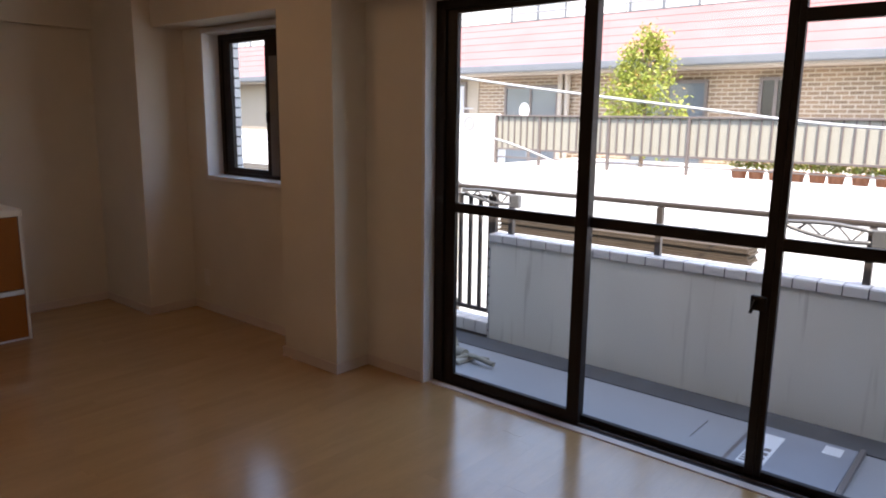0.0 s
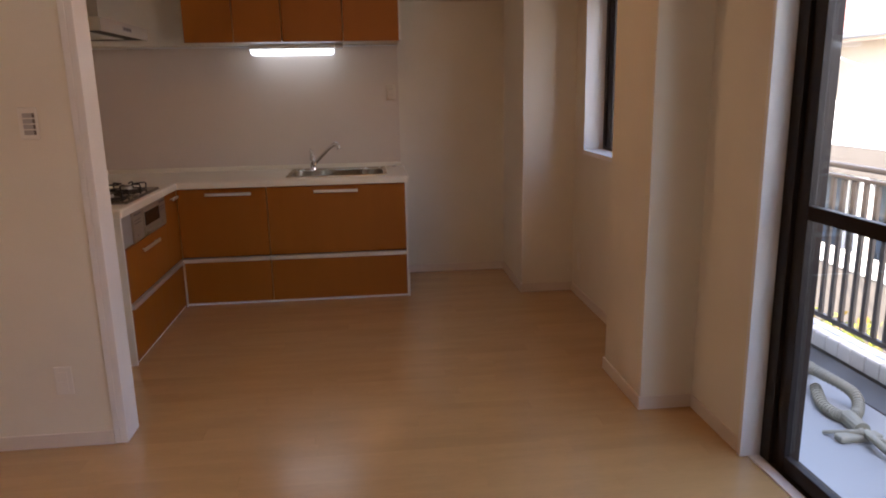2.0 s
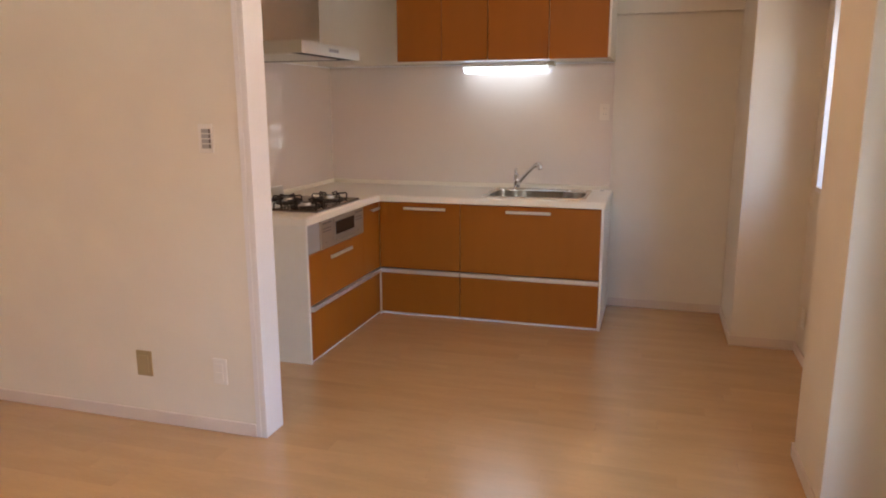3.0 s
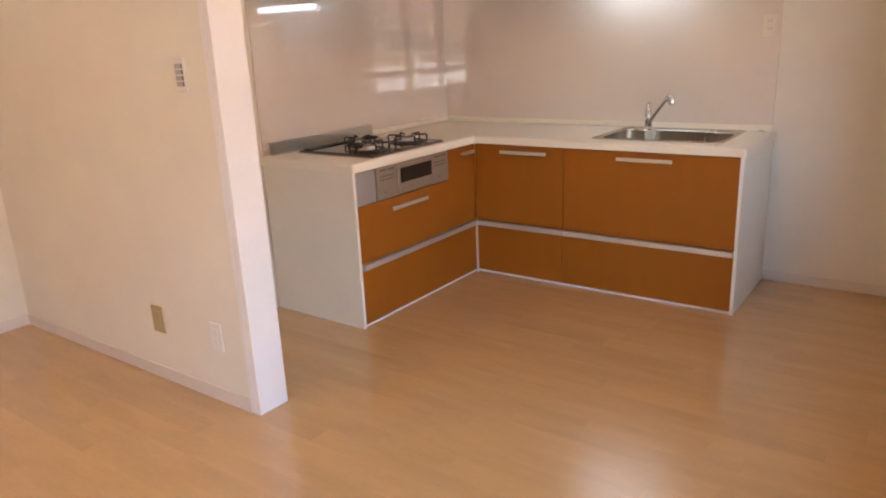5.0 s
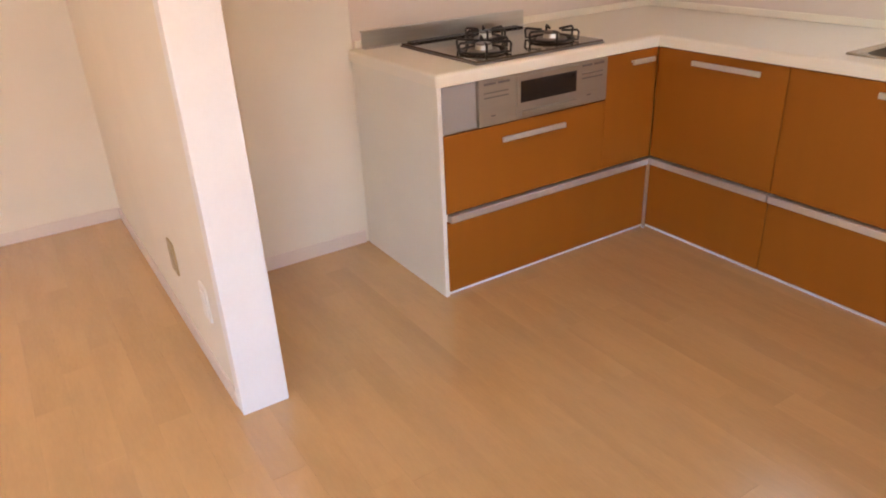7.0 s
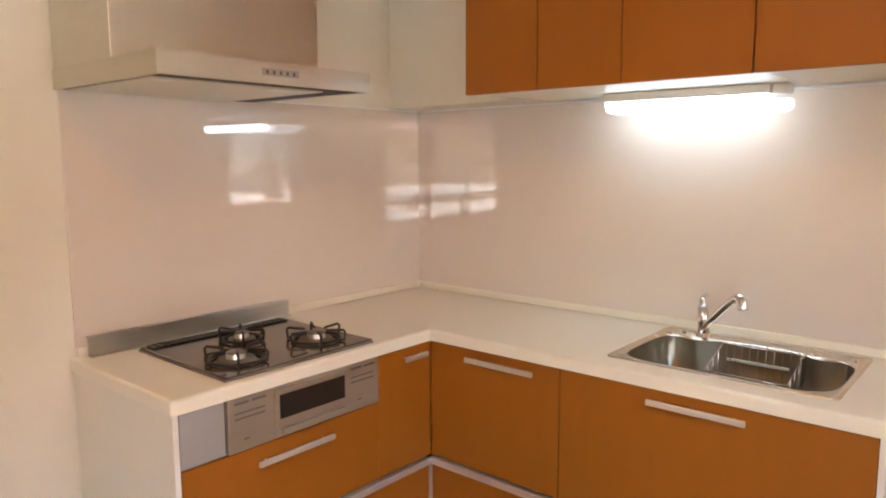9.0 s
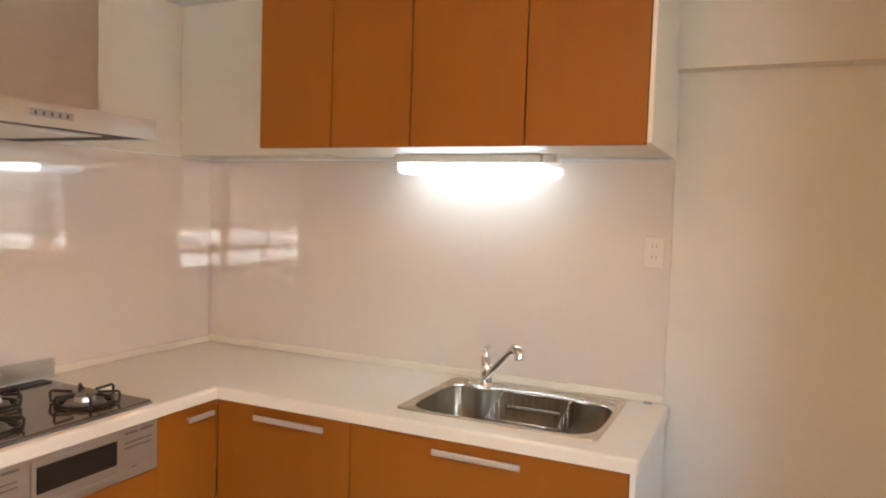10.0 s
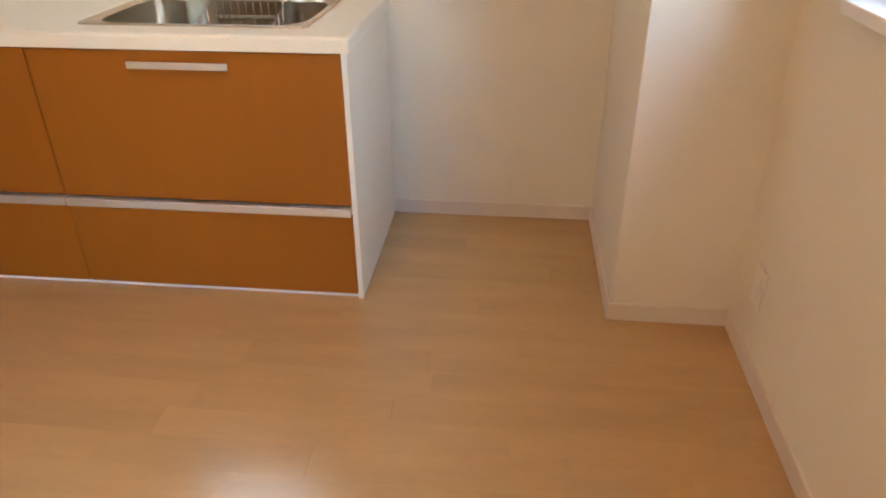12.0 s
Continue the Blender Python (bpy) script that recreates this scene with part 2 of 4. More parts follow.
def block(x0, x1, y0, y1, z0, z1, edge=0.0, segments=2, bm=None):
    """A box between limits, its edges rounded."""
    own = bmesh.new()
    m = Matrix.LocRotScale(((x0 + x1) / 2, (y0 + y1) / 2, (z0 + z1) / 2), None, (abs(x1 - x0), abs(y1 - y0), abs(z1 - z0)))
    bmesh.ops.create_cube(own, size=1.0, matrix=m)
    if edge:
        soften(own, own.edges[:], edge, segments)
    if bm is None:
        return own
    me = bpy.data.meshes.new("joined")
    own.to_mesh(me)
    own.free()
    bm.from_mesh(me)
    bpy.data.meshes.remove(me)
    return bm


def blocks(*limits, edge=0.0):
    bm = bmesh.new()
    for item in limits:
        block(*item, edge=edge, bm=bm)
    return bm


def rod(a, b, r, sides=12, r2=None, bm=None):
    """A round bar from a to b."""
    bm = bmesh.new() if bm is None else bm
    a, b = Vector(a), Vector(b)
    turn = (b - a).to_track_quat("Z", "Y").to_matrix().to_4x4()
    bmesh.ops.create_cone(bm, cap_ends=True, segments=sides, radius1=r, radius2=r if r2 is None else r2, depth=(b - a).length,
                          matrix=Matrix.Translation((a + b) / 2) @ turn)
    return bm


def pipe(points, r, sides=10, bm=None, closed=False):
    """A bent tube through points, with round joints."""
    bm = bmesh.new() if bm is None else bm
    pts = [Vector(p) for p in points]
    n = len(pts)
    rings = []
    side = None
    for i, p in enumerate(pts):
        if closed:
            way = (pts[(i + 1) % n] - pts[i - 1]).normalized()
        else:
            way = (pts[min(i + 1, n - 1)] - pts[max(i - 1, 0)]).normalized()
        if side is None:
            side = way.orthogonal().normalized()
        side = (side - way * side.dot(way)).normalized()
        up = way.cross(side)
        rings.append([bm.verts.new(p + r * (math.cos(k * math.tau / sides) * side + math.sin(k * math.tau / sides) * up)) for k in range(sides)])
    for i in range(n if closed else n - 1):
        a, b = rings[i], rings[(i + 1) % n]
        for k in range(sides):
            f = bm.faces.new((a[k], a[(k + 1) % sides], b[(k + 1) % sides], b[k]))
            f.smooth = True
    if not closed:
        bm.faces.new(rings[0][::-1])
        bm.faces.new(rings[-1])
    return bm


def arc(points, steps=6):
    """Smooth curve through points (Catmull-Rom)."""
    p = [Vector(q) for q in points]
    p = [p[0] * 2 - p[1]] + p + [p[-1] * 2 - p[-2]]
    out = []
    for i in range(1, len(p) - 2):
        for k in range(steps):
            t = k / steps
            out.append(0.5 * ((2 * p[i]) + (p[i + 1] - p[i - 1]) * t + (2 * p[i - 1] - 5 * p[i] + 4 * p[i + 1] - p[i + 2]) * t * t
                              + (3 * p[i] - p[i - 1] - 3 * p[i + 1] + p[i + 2]) * t ** 3))
    return out + [p[-2]]


def smooth(ob):
    for f in ob.data.polygons:
        f.use_smooth = True
    return ob


def round_rect(x0, x1, y0, y1, r, z, steps=6):
    out = []
    for cx, cy, a in ((x1 - r, y1 - r, 0), (x0 + r, y1 - r, 90), (x0 + r, y0 + r, 180), (x1 - r, y0 + r, 270)):
        for k in range(steps + 1):
            q = radians(a + 90 * k / steps)
            out.append(Vector((cx + r * math.cos(q), cy + r * math.sin(q), z)))
    return out


# ---- room shell ----
WEST, EAST, NORTH, SOUTH, TOP = -1.04, 3.335, 0.0, -7.0, 2.42
SPLIT_S, SPLIT_N = -2.595, -2.463
OUT = 3.53
W1 = (-1.95, -0.975, 1.008, 2.008)
W2 = (-5.56, -3.055, 0.0, 2.035)
BEAM = 2.04

setting("wall_north", block(-0.12, OUT, NORTH, 0.14, -0.1, TOP), WALLPAPER, "cream papered wall behind the kitchen", "wall")
setting("wall_west_kitchen", block(-0.14, 0.0, SPLIT_N, NORTH, -0.1, TOP), WALLPAPER, "cream papered wall beside the stove", "wall")
setting("wall_partition", block(WEST, 0.852, SPLIT_S, SPLIT_N, -0.1, TOP), WALLPAPER, "cream papered partition wall with a white end post", "wall")
setting("wall_west", block(WEST - 0.14, WEST, SOUTH, SPLIT_N, -0.1, TOP), WALLPAPER, "plain cream papered wall of the living room", "wall")
setting("wall_south", block(WEST - 0.14, OUT, SOUTH - 0.14, SOUTH, -0.1, TOP), WALLPAPER, "plain cream papered wall of the living room", "wall")
setting("wall_east", blocks((EAST, OUT, W1[1], NORTH, -0.1, TOP), (EAST, OUT, W1[0], W1[1], -0.1, W1[2]), (EAST, OUT, W1[0], W1[1], W1[3], TOP),
                            (EAST, OUT, W2[1], W1[0], -0.1, TOP), (EAST, OUT, W2[0], W2[1], W2[3], TOP), (EAST, OUT, SOUTH, W2[0], -0.1, TOP),
                            (EAST + 0.02, OUT, W2[0], W2[1], -0.1, -0.032)),
        WALLPAPER, "cream papered wall with two windows", "wall")
setting("pillar_corner", block(2.972, EAST + 0.02, -0.687, 0.02, 0.0, TOP, 0.004), WALLPAPER, "cream papered pillar in the kitchen corner", "pillar")
setting("pillar_window", block(3.094, EAST + 0.02, -2.60, -2.122, 0.0, TOP, 0.004), WALLPAPER, "cream papered pillar between the windows", "pillar")
setting("bulkhead", block(0.0005, 0.782, -0.20, 0.02, 1.7445, TOP + 0.02, 0.003), WALLPAPER, "papered bulkhead between the hood and the wall cabinets", "bulkhead")
setting("beam_north", block(0.80, 2.971, -0.07, 0.02, BEAM + 0.010, TOP + 0.02), WALLPAPER, "shallow papered beam along the kitchen wall", "beam")
setting("beam_east", blocks((3.100, EAST + 0.02, -2.121, -0.688, BEAM, TOP + 0.02), (3.100, EAST + 0.02, SOUTH, -2.601, BEAM + 0.02, TOP + 0.02)), WALLPAPER,
        "papered beam above the windows", "beam")
setting("ceiling", block(WEST - 0.14, OUT, SOUTH - 0.14, 0.14, TOP, TOP + 0.2), CEILING, "plain white papered ceiling", "ceiling")


def end_post():
    post = thing("trim_post", (0.866, -2.53, 0), "white painted casing wrapping the end of the partition wall", "casing", kind="structure")
    part("end_board", block(0.852, 0.881, SPLIT_S - 0.006, SPLIT_N + 0.006, 0, TOP, 0.003), WHITE_TRIM, post)
    part("face_strip", block(0.828, 0.8515, SPLIT_S - 0.006, SPLIT_S - 0.0005, 0, TOP, 0.002), WHITE_TRIM, post)
    part("face_strip", block(0.828, 0.8515, SPLIT_N + 0.0005, SPLIT_N + 0.006, 0, TOP, 0.002), WHITE_TRIM, post)


end_post()


def baseboards():
    h, t = 0.06, 0.009
    runs = [(2.186, 2.970, -t, -0.0005), (2.972 - t, 2.9715, -0.6872, -t - 0.0003), (2.972 - t, EAST - t, -0.687 - t, -0.6875),
            (EAST - t + 0.0003, EAST - 0.0005, -2.1215, -0.6877), (3.094 - t, EAST - t, -2.1215, -2.1215 + t), (3.094 - t, 3.0935, -2.5998, -2.1218),
            (3.094 - t, EAST - t, -2.60 - t, -2.6002), (EAST - t + 0.0003, EAST - 0.0005, -3.033, -2.6005),
            (WEST + t, 0.8275, SPLIT_S - t, SPLIT_S - 0.0005), (WEST + 0.0005, WEST + t, SOUTH, SPLIT_S - t),
            (0.0005, t, SPLIT_N + 0.0005, -1.736), (t, 0.8275, SPLIT_N + 0.0005, SPLIT_N + t), (WEST, EAST, SOUTH + 0.0005, SOUTH + t)]
    for x0, x1, y0, y1 in runs:
        bm = block(x0, x1, y0, y1, 0.0005, h)
        top = [e for e in bm.edges if all(v.co.z > h - 0.001 for v in e.verts)]
        soften(bm, top, 0.003, 2)
        setting("baseboard", bm, BASEBOARD, "pale film-covered baseboard at the floor", "baseboard")


baseboards()


# ---- windows ----
def sash(parent, x, y0, y1, z0, z1, stile=0.05, top=0.05, bottom=0.07, other=None, thick=0.028, bars=()):
    """A glazed sash in the plane x: frame, rails and a pane for each field."""
    south = stile if other is None else other
    s = part("sash", blocks((x - thick / 2, x + thick / 2, y0, y0 + south, z0, z1), (x - thick / 2, x + thick / 2, y1 - stile, y1, z0, z1),
                            (x - thick / 2 + 0.001, x + thick / 2 - 0.001, y0 + south, y1 - stile, z0, z0 + bottom),
                            (x - thick / 2 + 0.001, x + thick / 2 - 0.001, y0 + south, y1 - stile, z1 - top, z1), edge=0.002), BRONZE, parent)
    levels = [z0 + bottom] + [v for pair in bars for v in pair] + [z1 - top]
    for lo, hi in bars:
        part("crossbar", block(x - thick / 2 + 0.001, x + thick / 2 - 0.001, y0 + south, y1 - stile, lo, hi, 0.002), BRONZE, s)
    for lo, hi in zip(levels[::2], levels[1::2]):
        pane = part("pane", block(x - 0.0025, x + 0.0025, y0 + south - 0.004, y1 - stile + 0.004, lo - 0.004, hi + 0.004), PANE, s)
        pane.visible_shadow = False
    return s


def window_small():
    y0, y1, z0, z1 = W1
    w = thing("window_1", (EAST, (y0 + y1) / 2, z0), "small bronze-framed sliding window in a white reveal", "window", kind="structure")
    x = 3.43
    t = 0.014
    part("window_reveal", blocks((EAST - 0.030, x, y1 - t, y1 + 0.004, z0 - 0.012, z1 + 0.012), (EAST - 0.030, x, y0 - 0.004, y0 + t, z0 - 0.012, z1 + 0.012),
                                 (EAST - 0.029, x, y0 + t, y1 - t, z1 - t, z1 + 0.012)), WHITE_TRIM, w, "white window lining")
    part("window_sill", block(EAST - 0.036, x, y0 + t, y1 - t, z0 - 0.014, z0 + t, 0.003), WHITE_TRIM, w)
    part("window_frame", blocks((x, x + 0.07, y1 - 0.055, y1, z0, z1), (x, x + 0.07, y0, y0 + 0.055, z0, z1),
                                (x, x + 0.07, y0 + 0.055, y1 - 0.055, z0, z0 + 0.035), (x, x + 0.07, y0 + 0.055, y1 - 0.055, z1 - 0.045, z1), edge=0.002), BRONZE, w)
    s = sash(w, x + 0.022, -1.675, y1 - 0.055, z0 + 0.035, z1 - 0.045, 0.09, 0.03, 0.035, other=0.155)
    part("screen_edge", block(x + 0.003, x + 0.0075, -1.655, -1.57, z0 + 0.04, z1 - 0.18, 0.001), GREY_SEAL, s, "grey insect screen edge")
    sash(w, x + 0.054, y0 + 0.055, -1.62, z0 + 0.035, z1 - 0.045, 0.05, 0.03, 0.035)
    part("sash_lock", block(x - 0.008, x + 0.0075, -1.56, -1.535, 1.40, 1.47, 0.004), BRONZE, w)


window_small()


def window_large():
    y0, y1, z0, z1 = W2
    w = thing("window_2", (EAST, (y0 + y1) / 2, 0), "full-height bronze sliding window onto the balcony, closed", "window", kind="structure")
    f = 3.400
    part("casing", block(EAST - 0.016, f, y1 - 0.004, y1 + 0.020, 0.001, z1 + 0.02, 0.003), WHITE_TRIM, w, "white casing board")
    part("casing", block(EAST - 0.016, f, y0 - 0.020, y0 + 0.004, 0.001, z1 + 0.02, 0.003), WHITE_TRIM, w, "white casing board")
    part("casing", block(EAST - 0.015, f, y0 + 0.004, y1 - 0.004, z1 - 0.004, z1 + 0.02, 0.003), WHITE_TRIM, w, "white casing board")
    part("threshold", block(3.3555, f, y0 + 0.004, y1 - 0.004, -0.012, 0.005, 0.002), BASEBOARD, w, "cream threshold strip")
    a, b = y0 + 0.004, y1 - 0.004
    part("window_frame", blocks((f, f + 0.125, b - 0.062, b, 0.0, z1 - 0.004), (f, f + 0.125, a, a + 0.062, 0.0, z1 - 0.004),
                                (f, f + 0.125, a + 0.062, b - 0.062, -0.030, 0.003), (f, f + 0.125, a + 0.062, b - 0.062, z1 - 0.05, z1 - 0.004), edge=0.002), BRONZE, w)
    part("track", blocks((3.428, 3.432, a + 0.062, b - 0.062, 0.003, 0.010), (3.472, 3.476, a + 0.062, b - 0.062, 0.003, 0.010)), GREY_SEAL, w)
    near, far = 3.430, 3.474
    lo, hi = 0.008, z1 - 0.042
    rail = ((0.958, 1.008),)
    sash(w, near, -3.972, b - 0.064, lo, hi, 0.066, 0.03, 0.058, bars=rail)
    sash(w, far, -4.769, -3.893, lo, hi, 0.068, 0.03, 0.030, other=0.038, bars=rail)
    sash(w, far + 0.001, a + 0.050, -4.770, lo, hi, 0.024, 0.03, 0.030, other=0.060, bars=((0.958, 1.008), (1.809, 1.859)))
    part("seal", block(near + 0.0145, far - 0.0145, -3.960, -3.933, lo, hi), GREY_SEAL, w, "grey meeting-stile seal")
    k = part("crescent_lock", block(far - 0.034, far - 0.0145, -4.759, -4.698, 0.713, 0.773, 0.005), BRONZE, w)
    part("lever", rod((far - 0.036, -4.721, 0.758), (far - 0.048, -4.706, 0.703), 0.007), BRONZE, k)


window_large()


# ---- kitchen units ----
FACE = 0.652
DOOR = 0.019


def bar_handle(parent, a, b, out):
    """A flat satin bar on two feet; out is the way it stands off."""
    a, b, out = Vector(a), Vector(b), Vector(out)
    lo = [min(a[i], b[i]) for i in range(3)]
    hi = [max(a[i], b[i]) for i in range(3)]
    lo[2] -= 0.010
    hi[2] += 0.010
    for i in range(2):
        if abs(out[i]) > 0.5:
            lo[i] += 0.016 * out[i] if out[i] > 0 else 0.026 * out[i]
            hi[i] += 0.026 * out[i] if out[i] > 0 else 0.016 * out[i]
    h = part("handle", block(lo[0], hi[0], lo[1], hi[1], lo[2], hi[2], 0.003), ALUMINIUM, parent, "satin aluminium bar handle")
    for s in (0.12, 0.88):
        p = a.lerp(b, s)
        part("handle_foot", rod(p + out * 0.0005, p + out * 0.0165, 0.005, 8), ALUMINIUM, h)


def sink_unit(x0, x1, handle, label):
    u = thing("base_cabinet", ((x0 + x1) / 2, -0.32, 0), label, "cabinet", group="kitchen base units")
    part("body", blocks((x0, x1, -0.630, -0.012, 0.014, 0.600), (x0, x0 + 0.016, -0.630, -0.012, 0.600, 0.800), (x1 - 0.016, x1, -0.630, -0.012, 0.600, 0.800),
                        (x0 + 0.016, x1 - 0.016, -0.630, -0.614, 0.600, 0.800)), CABINET_WHITE, u)
    part("plinth", block(x0, x1, -0.640, -0.6305, 0.0, 0.016), WHITE_TRIM, u, "white plinth strip")
    up = part("drawer_front", block(x0 + 0.0015, x1 - 0.0015, -FACE, -FACE + DOOR, 0.3385, 0.801, 0.0015), CABINET_WOOD, u, "orange-brown wood laminate front")
    bar_handle(up, (handle[0], -FACE, 0.764), (handle[1], -FACE, 0.764), (0, -1, 0))
    low = part("drawer_front", block(x0 + 0.0015, x1 - 0.0015, -FACE, -FACE + DOOR, 0.017, 0.302, 0.0015), CABINET_WOOD, u, "orange-brown wood laminate front")
    part("grip_strip", block(x0 + 0.001, x1 - 0.003, -FACE - 0.012, -FACE + DOOR, 0.303, 0.331, 0.003), ALUMINIUM, low, "satin aluminium grip strip")
    part("shadow_gap", block(x0, x1, -0.634, -0.6305, 0.331, 0.340), DARK_PLASTIC, u)


sink_unit(0.6526, 1.234, (0.839, 1.138), "wood laminate kitchen base unit with two drawers")
sink_unit(1.236, 2.164, (1.55, 1.845), "wide wood laminate sink unit with two drawers")


def stove_unit():
    u = thing("stove_cabinet", (0.32, -1.2, 0), "wood laminate stove unit with drawers below the grill", "cabinet", group="kitchen base units")
    y0, y1 = -1.706, -0.654
    part("body", block(0.012, 0.630, y0, -0.66, 0.014, 0.800), CABINET_WHITE, u)
    part("plinth", block(0.6305, 0.640, y0, y1 + 0.01, 0.0, 0.016), WHITE_TRIM, u, "white plinth strip")
    up = part("drawer_front", block(FACE - DOOR, FACE, y0 + 0.001, -0.9375, 0.3385, 0.630, 0.0015), CABINET_WOOD, u, "orange-brown wood laminate front")
    bar_handle(up, (FACE, -1.464, 0.578), (FACE, -1.162, 0.578), (1, 0, 0))
    slim = part("pull_out_front", block(FACE - DOOR, FACE, -0.9365, y1 + 0.0015, 0.3385, 0.801, 0.0015), CABINET_WOOD, u, "slim wood laminate front")
    bar_handle(slim, (FACE, -0.815, 0.762), (FACE, -0.690, 0.762), (1, 0, 0))
    low = part("drawer_front", block(FACE - DOOR, FACE, y0 + 0.001, y1, 0.017, 0.302, 0.0015), CABINET_WOOD, u, "orange-brown wood laminate front")
    part("grip_strip", block(FACE - DOOR, FACE + 0.012, y0 + 0.012, y1 - 0.012, 0.303, 0.331, 0.003), ALUMINIUM, low, "satin aluminium grip strip")
    part("shadow_gap", block(0.6305, 0.634, y0, y1, 0.331, 0.340), DARK_PLASTIC, u)
    part("corner_strip", block(0.6525, 0.6625, -0.6665, -0.6545, 0.0, 0.3025, 0.001), ALUMINIUM, u, "pale upright corner strip")
    part("blank_panel", block(FACE - DOOR, FACE - 0.002, -1.704, -1.562, 0.636, 0.800, 0.002), GREY_PANEL, u, "plain grey filler panel")


stove_unit()


def end_panel(limits, front, label):
    """A side board with its edge band; front is the axis that the band faces."""
    x0, x1, y0, y1, z0, z1 = limits
    p = thing("end_panel", ((x0 + x1) / 2, (y0 + y1) / 2, z0), label, "cabinet panel")
    if front == "y":
        part("board", block(x0, x1, y0 + 0.0025, y1, z0, z1, 0.001), CABINET_WHITE, p)
        part("edge_band", block(x0 - 0.0002, x1 + 0.0002, y0, y0 + 0.0022, z0, z1, 0.0008), SWITCH_WHITE, p)
    else:
        part("board", block(x0, x1 - 0.0025, y0, y1, z0, z1, 0.001), CABINET_WHITE, p)
        part("edge_band", block(x1 - 0.0022, x1, y0 - 0.0002, y1 + 0.0002, z0, z1, 0.0008), SWITCH_WHITE, p)


end_panel((2.165, 2.181, -0.652, -0.012, 0.0, 0.804), "y", "white side panel closing the sink unit")
end_panel((0.012, 0.652, -1.724, -1.708, 0.0, 0.804), "x", "white side panel closing the stove unit")


def worktop():
    w = thing("worktop", (0.6, -0.6, 0.805), "cream resin worktop, L-shaped, with rounded edges", "worktop")
    xs = (0.002, 0.664, 1.374, 2.036, 2.190)
    ys = (-1.732, -0.664, -0.550, -0.072, -0.002)
    bm = bmesh.new()
    v = {}

    def at(i, j):
        if (i, j) not in v:
            v[i, j] = bm.verts.new((xs[i], ys[j], 0.850))
        return v[i, j]

    for i in range(4):
        for j in range(4):
            if (i > 0 and j == 0) or (i == 2 and j == 2):
                continue
            bm.faces.new((at(i, j), at(i + 1, j), at(i + 1, j + 1), at(i, j + 1)))
    faces = bm.faces[:]
    made = bmesh.ops.extrude_face_region(bm, geom=faces)
    for g in made["geom"]:
        if isinstance(g, bmesh.types.BMVert):
            g.co.z = 0.806
    bmesh.ops.recalc_face_normals(bm, faces=bm.faces[:])
    rim = []
    for e in bm.edges:
        a, b = e.verts[0].co, e.verts[1].co
        mid = (a + b) / 2
        if len(e.link_faces) == 2 and e.calc_face_angle(0) > 1 and abs(a.z - b.z) < 1e-5 and a.z > 0.84:
            in_sink = 1.37 <= mid.x <= 2.04 and -0.56 <= mid.y <= -0.07
            if not in_sink and mid.y < -0.01 and mid.x > 0.01:
                rim.append(e)
    corner = [e for e in bm.edges if abs(e.verts[0].co.z - e.verts[1].co.z) > 0.03
              and (abs(e.verts[0].co.x - 2.190) < 0.002 and e.verts[0].co.y < -0.6 or abs(e.verts[0].co.y + 1.732) < 0.002 and e.verts[0].co.x > 0.6)]
    soften(bm, rim + corner, 0.011, 3)
    part("slab", bm, COUNTER, w)
    part("upstand", block(0.016, 2.168, -0.016, -0.0055, 0.8505, 0.882, 0.004), COUNTER, w)
    part("upstand", block(0.0055, 0.016, -1.706, -0.0055, 0.8505, 0.882, 0.004), COUNTER, w)
    part("grommet", rod((2.118, -0.030, 0.8502), (2.118, -0.030, 0.853), 0.016, 16), GREY_PANEL, w, "small grey cap")


worktop()


def backsplash():
    b = thing("trim_backsplash", (0.0, 0.0, 0.85), "glossy pinkish-white splashback panels around the worktop", "splashback", kind="structure")
    part("panel", block(0.005, 2.166, -0.005, -0.0004, 0.845, 1.735, 0.0008), PANEL, b)
    part("panel", block(0.0004, 0.005, -1.706, -0.0056, 0.845, 1.735, 0.0008), PANEL, b)
    part("edge_strip", block(2.1665, 2.1705, -0.006, -0.0004, 0.845, 1.735, 0.001), BASEBOARD, b)
    part("edge_strip", block(0.0004, 0.006, -1.7105, -1.7065, 0.845, 1.735, 0.001), BASEBOARD, b)
    part("top_strip", block(0.0105, 2.166, -0.0105, -0.0004, 1.7355, 1.744, 0.001), WHITE_TRIM, b)
    part("top_strip", block(0.0004, 0.0100, -0.965, -0.0004, 1.7355, 1.744, 0.001), WHITE_TRIM, b)


backsplash()


def loft(loops, material, name, parent, label="", floor=True):
    bm = bmesh.new()
    rings = [[bm.verts.new(p) for p in loop] for loop in loops]
    n = len(rings[0])
    for a, b in zip(rings, rings[1:]):
        for k in range(n):
            f = bm.faces.new((a[k], a[(k + 1) % n], b[(k + 1) % n], b[k]))
            f.smooth = True
    if floor:
        bm.faces.new(rings[-1])
    bmesh.ops.recalc_face_normals(bm, faces=bm.faces[:])
    return part(name, bm, material, parent, label)


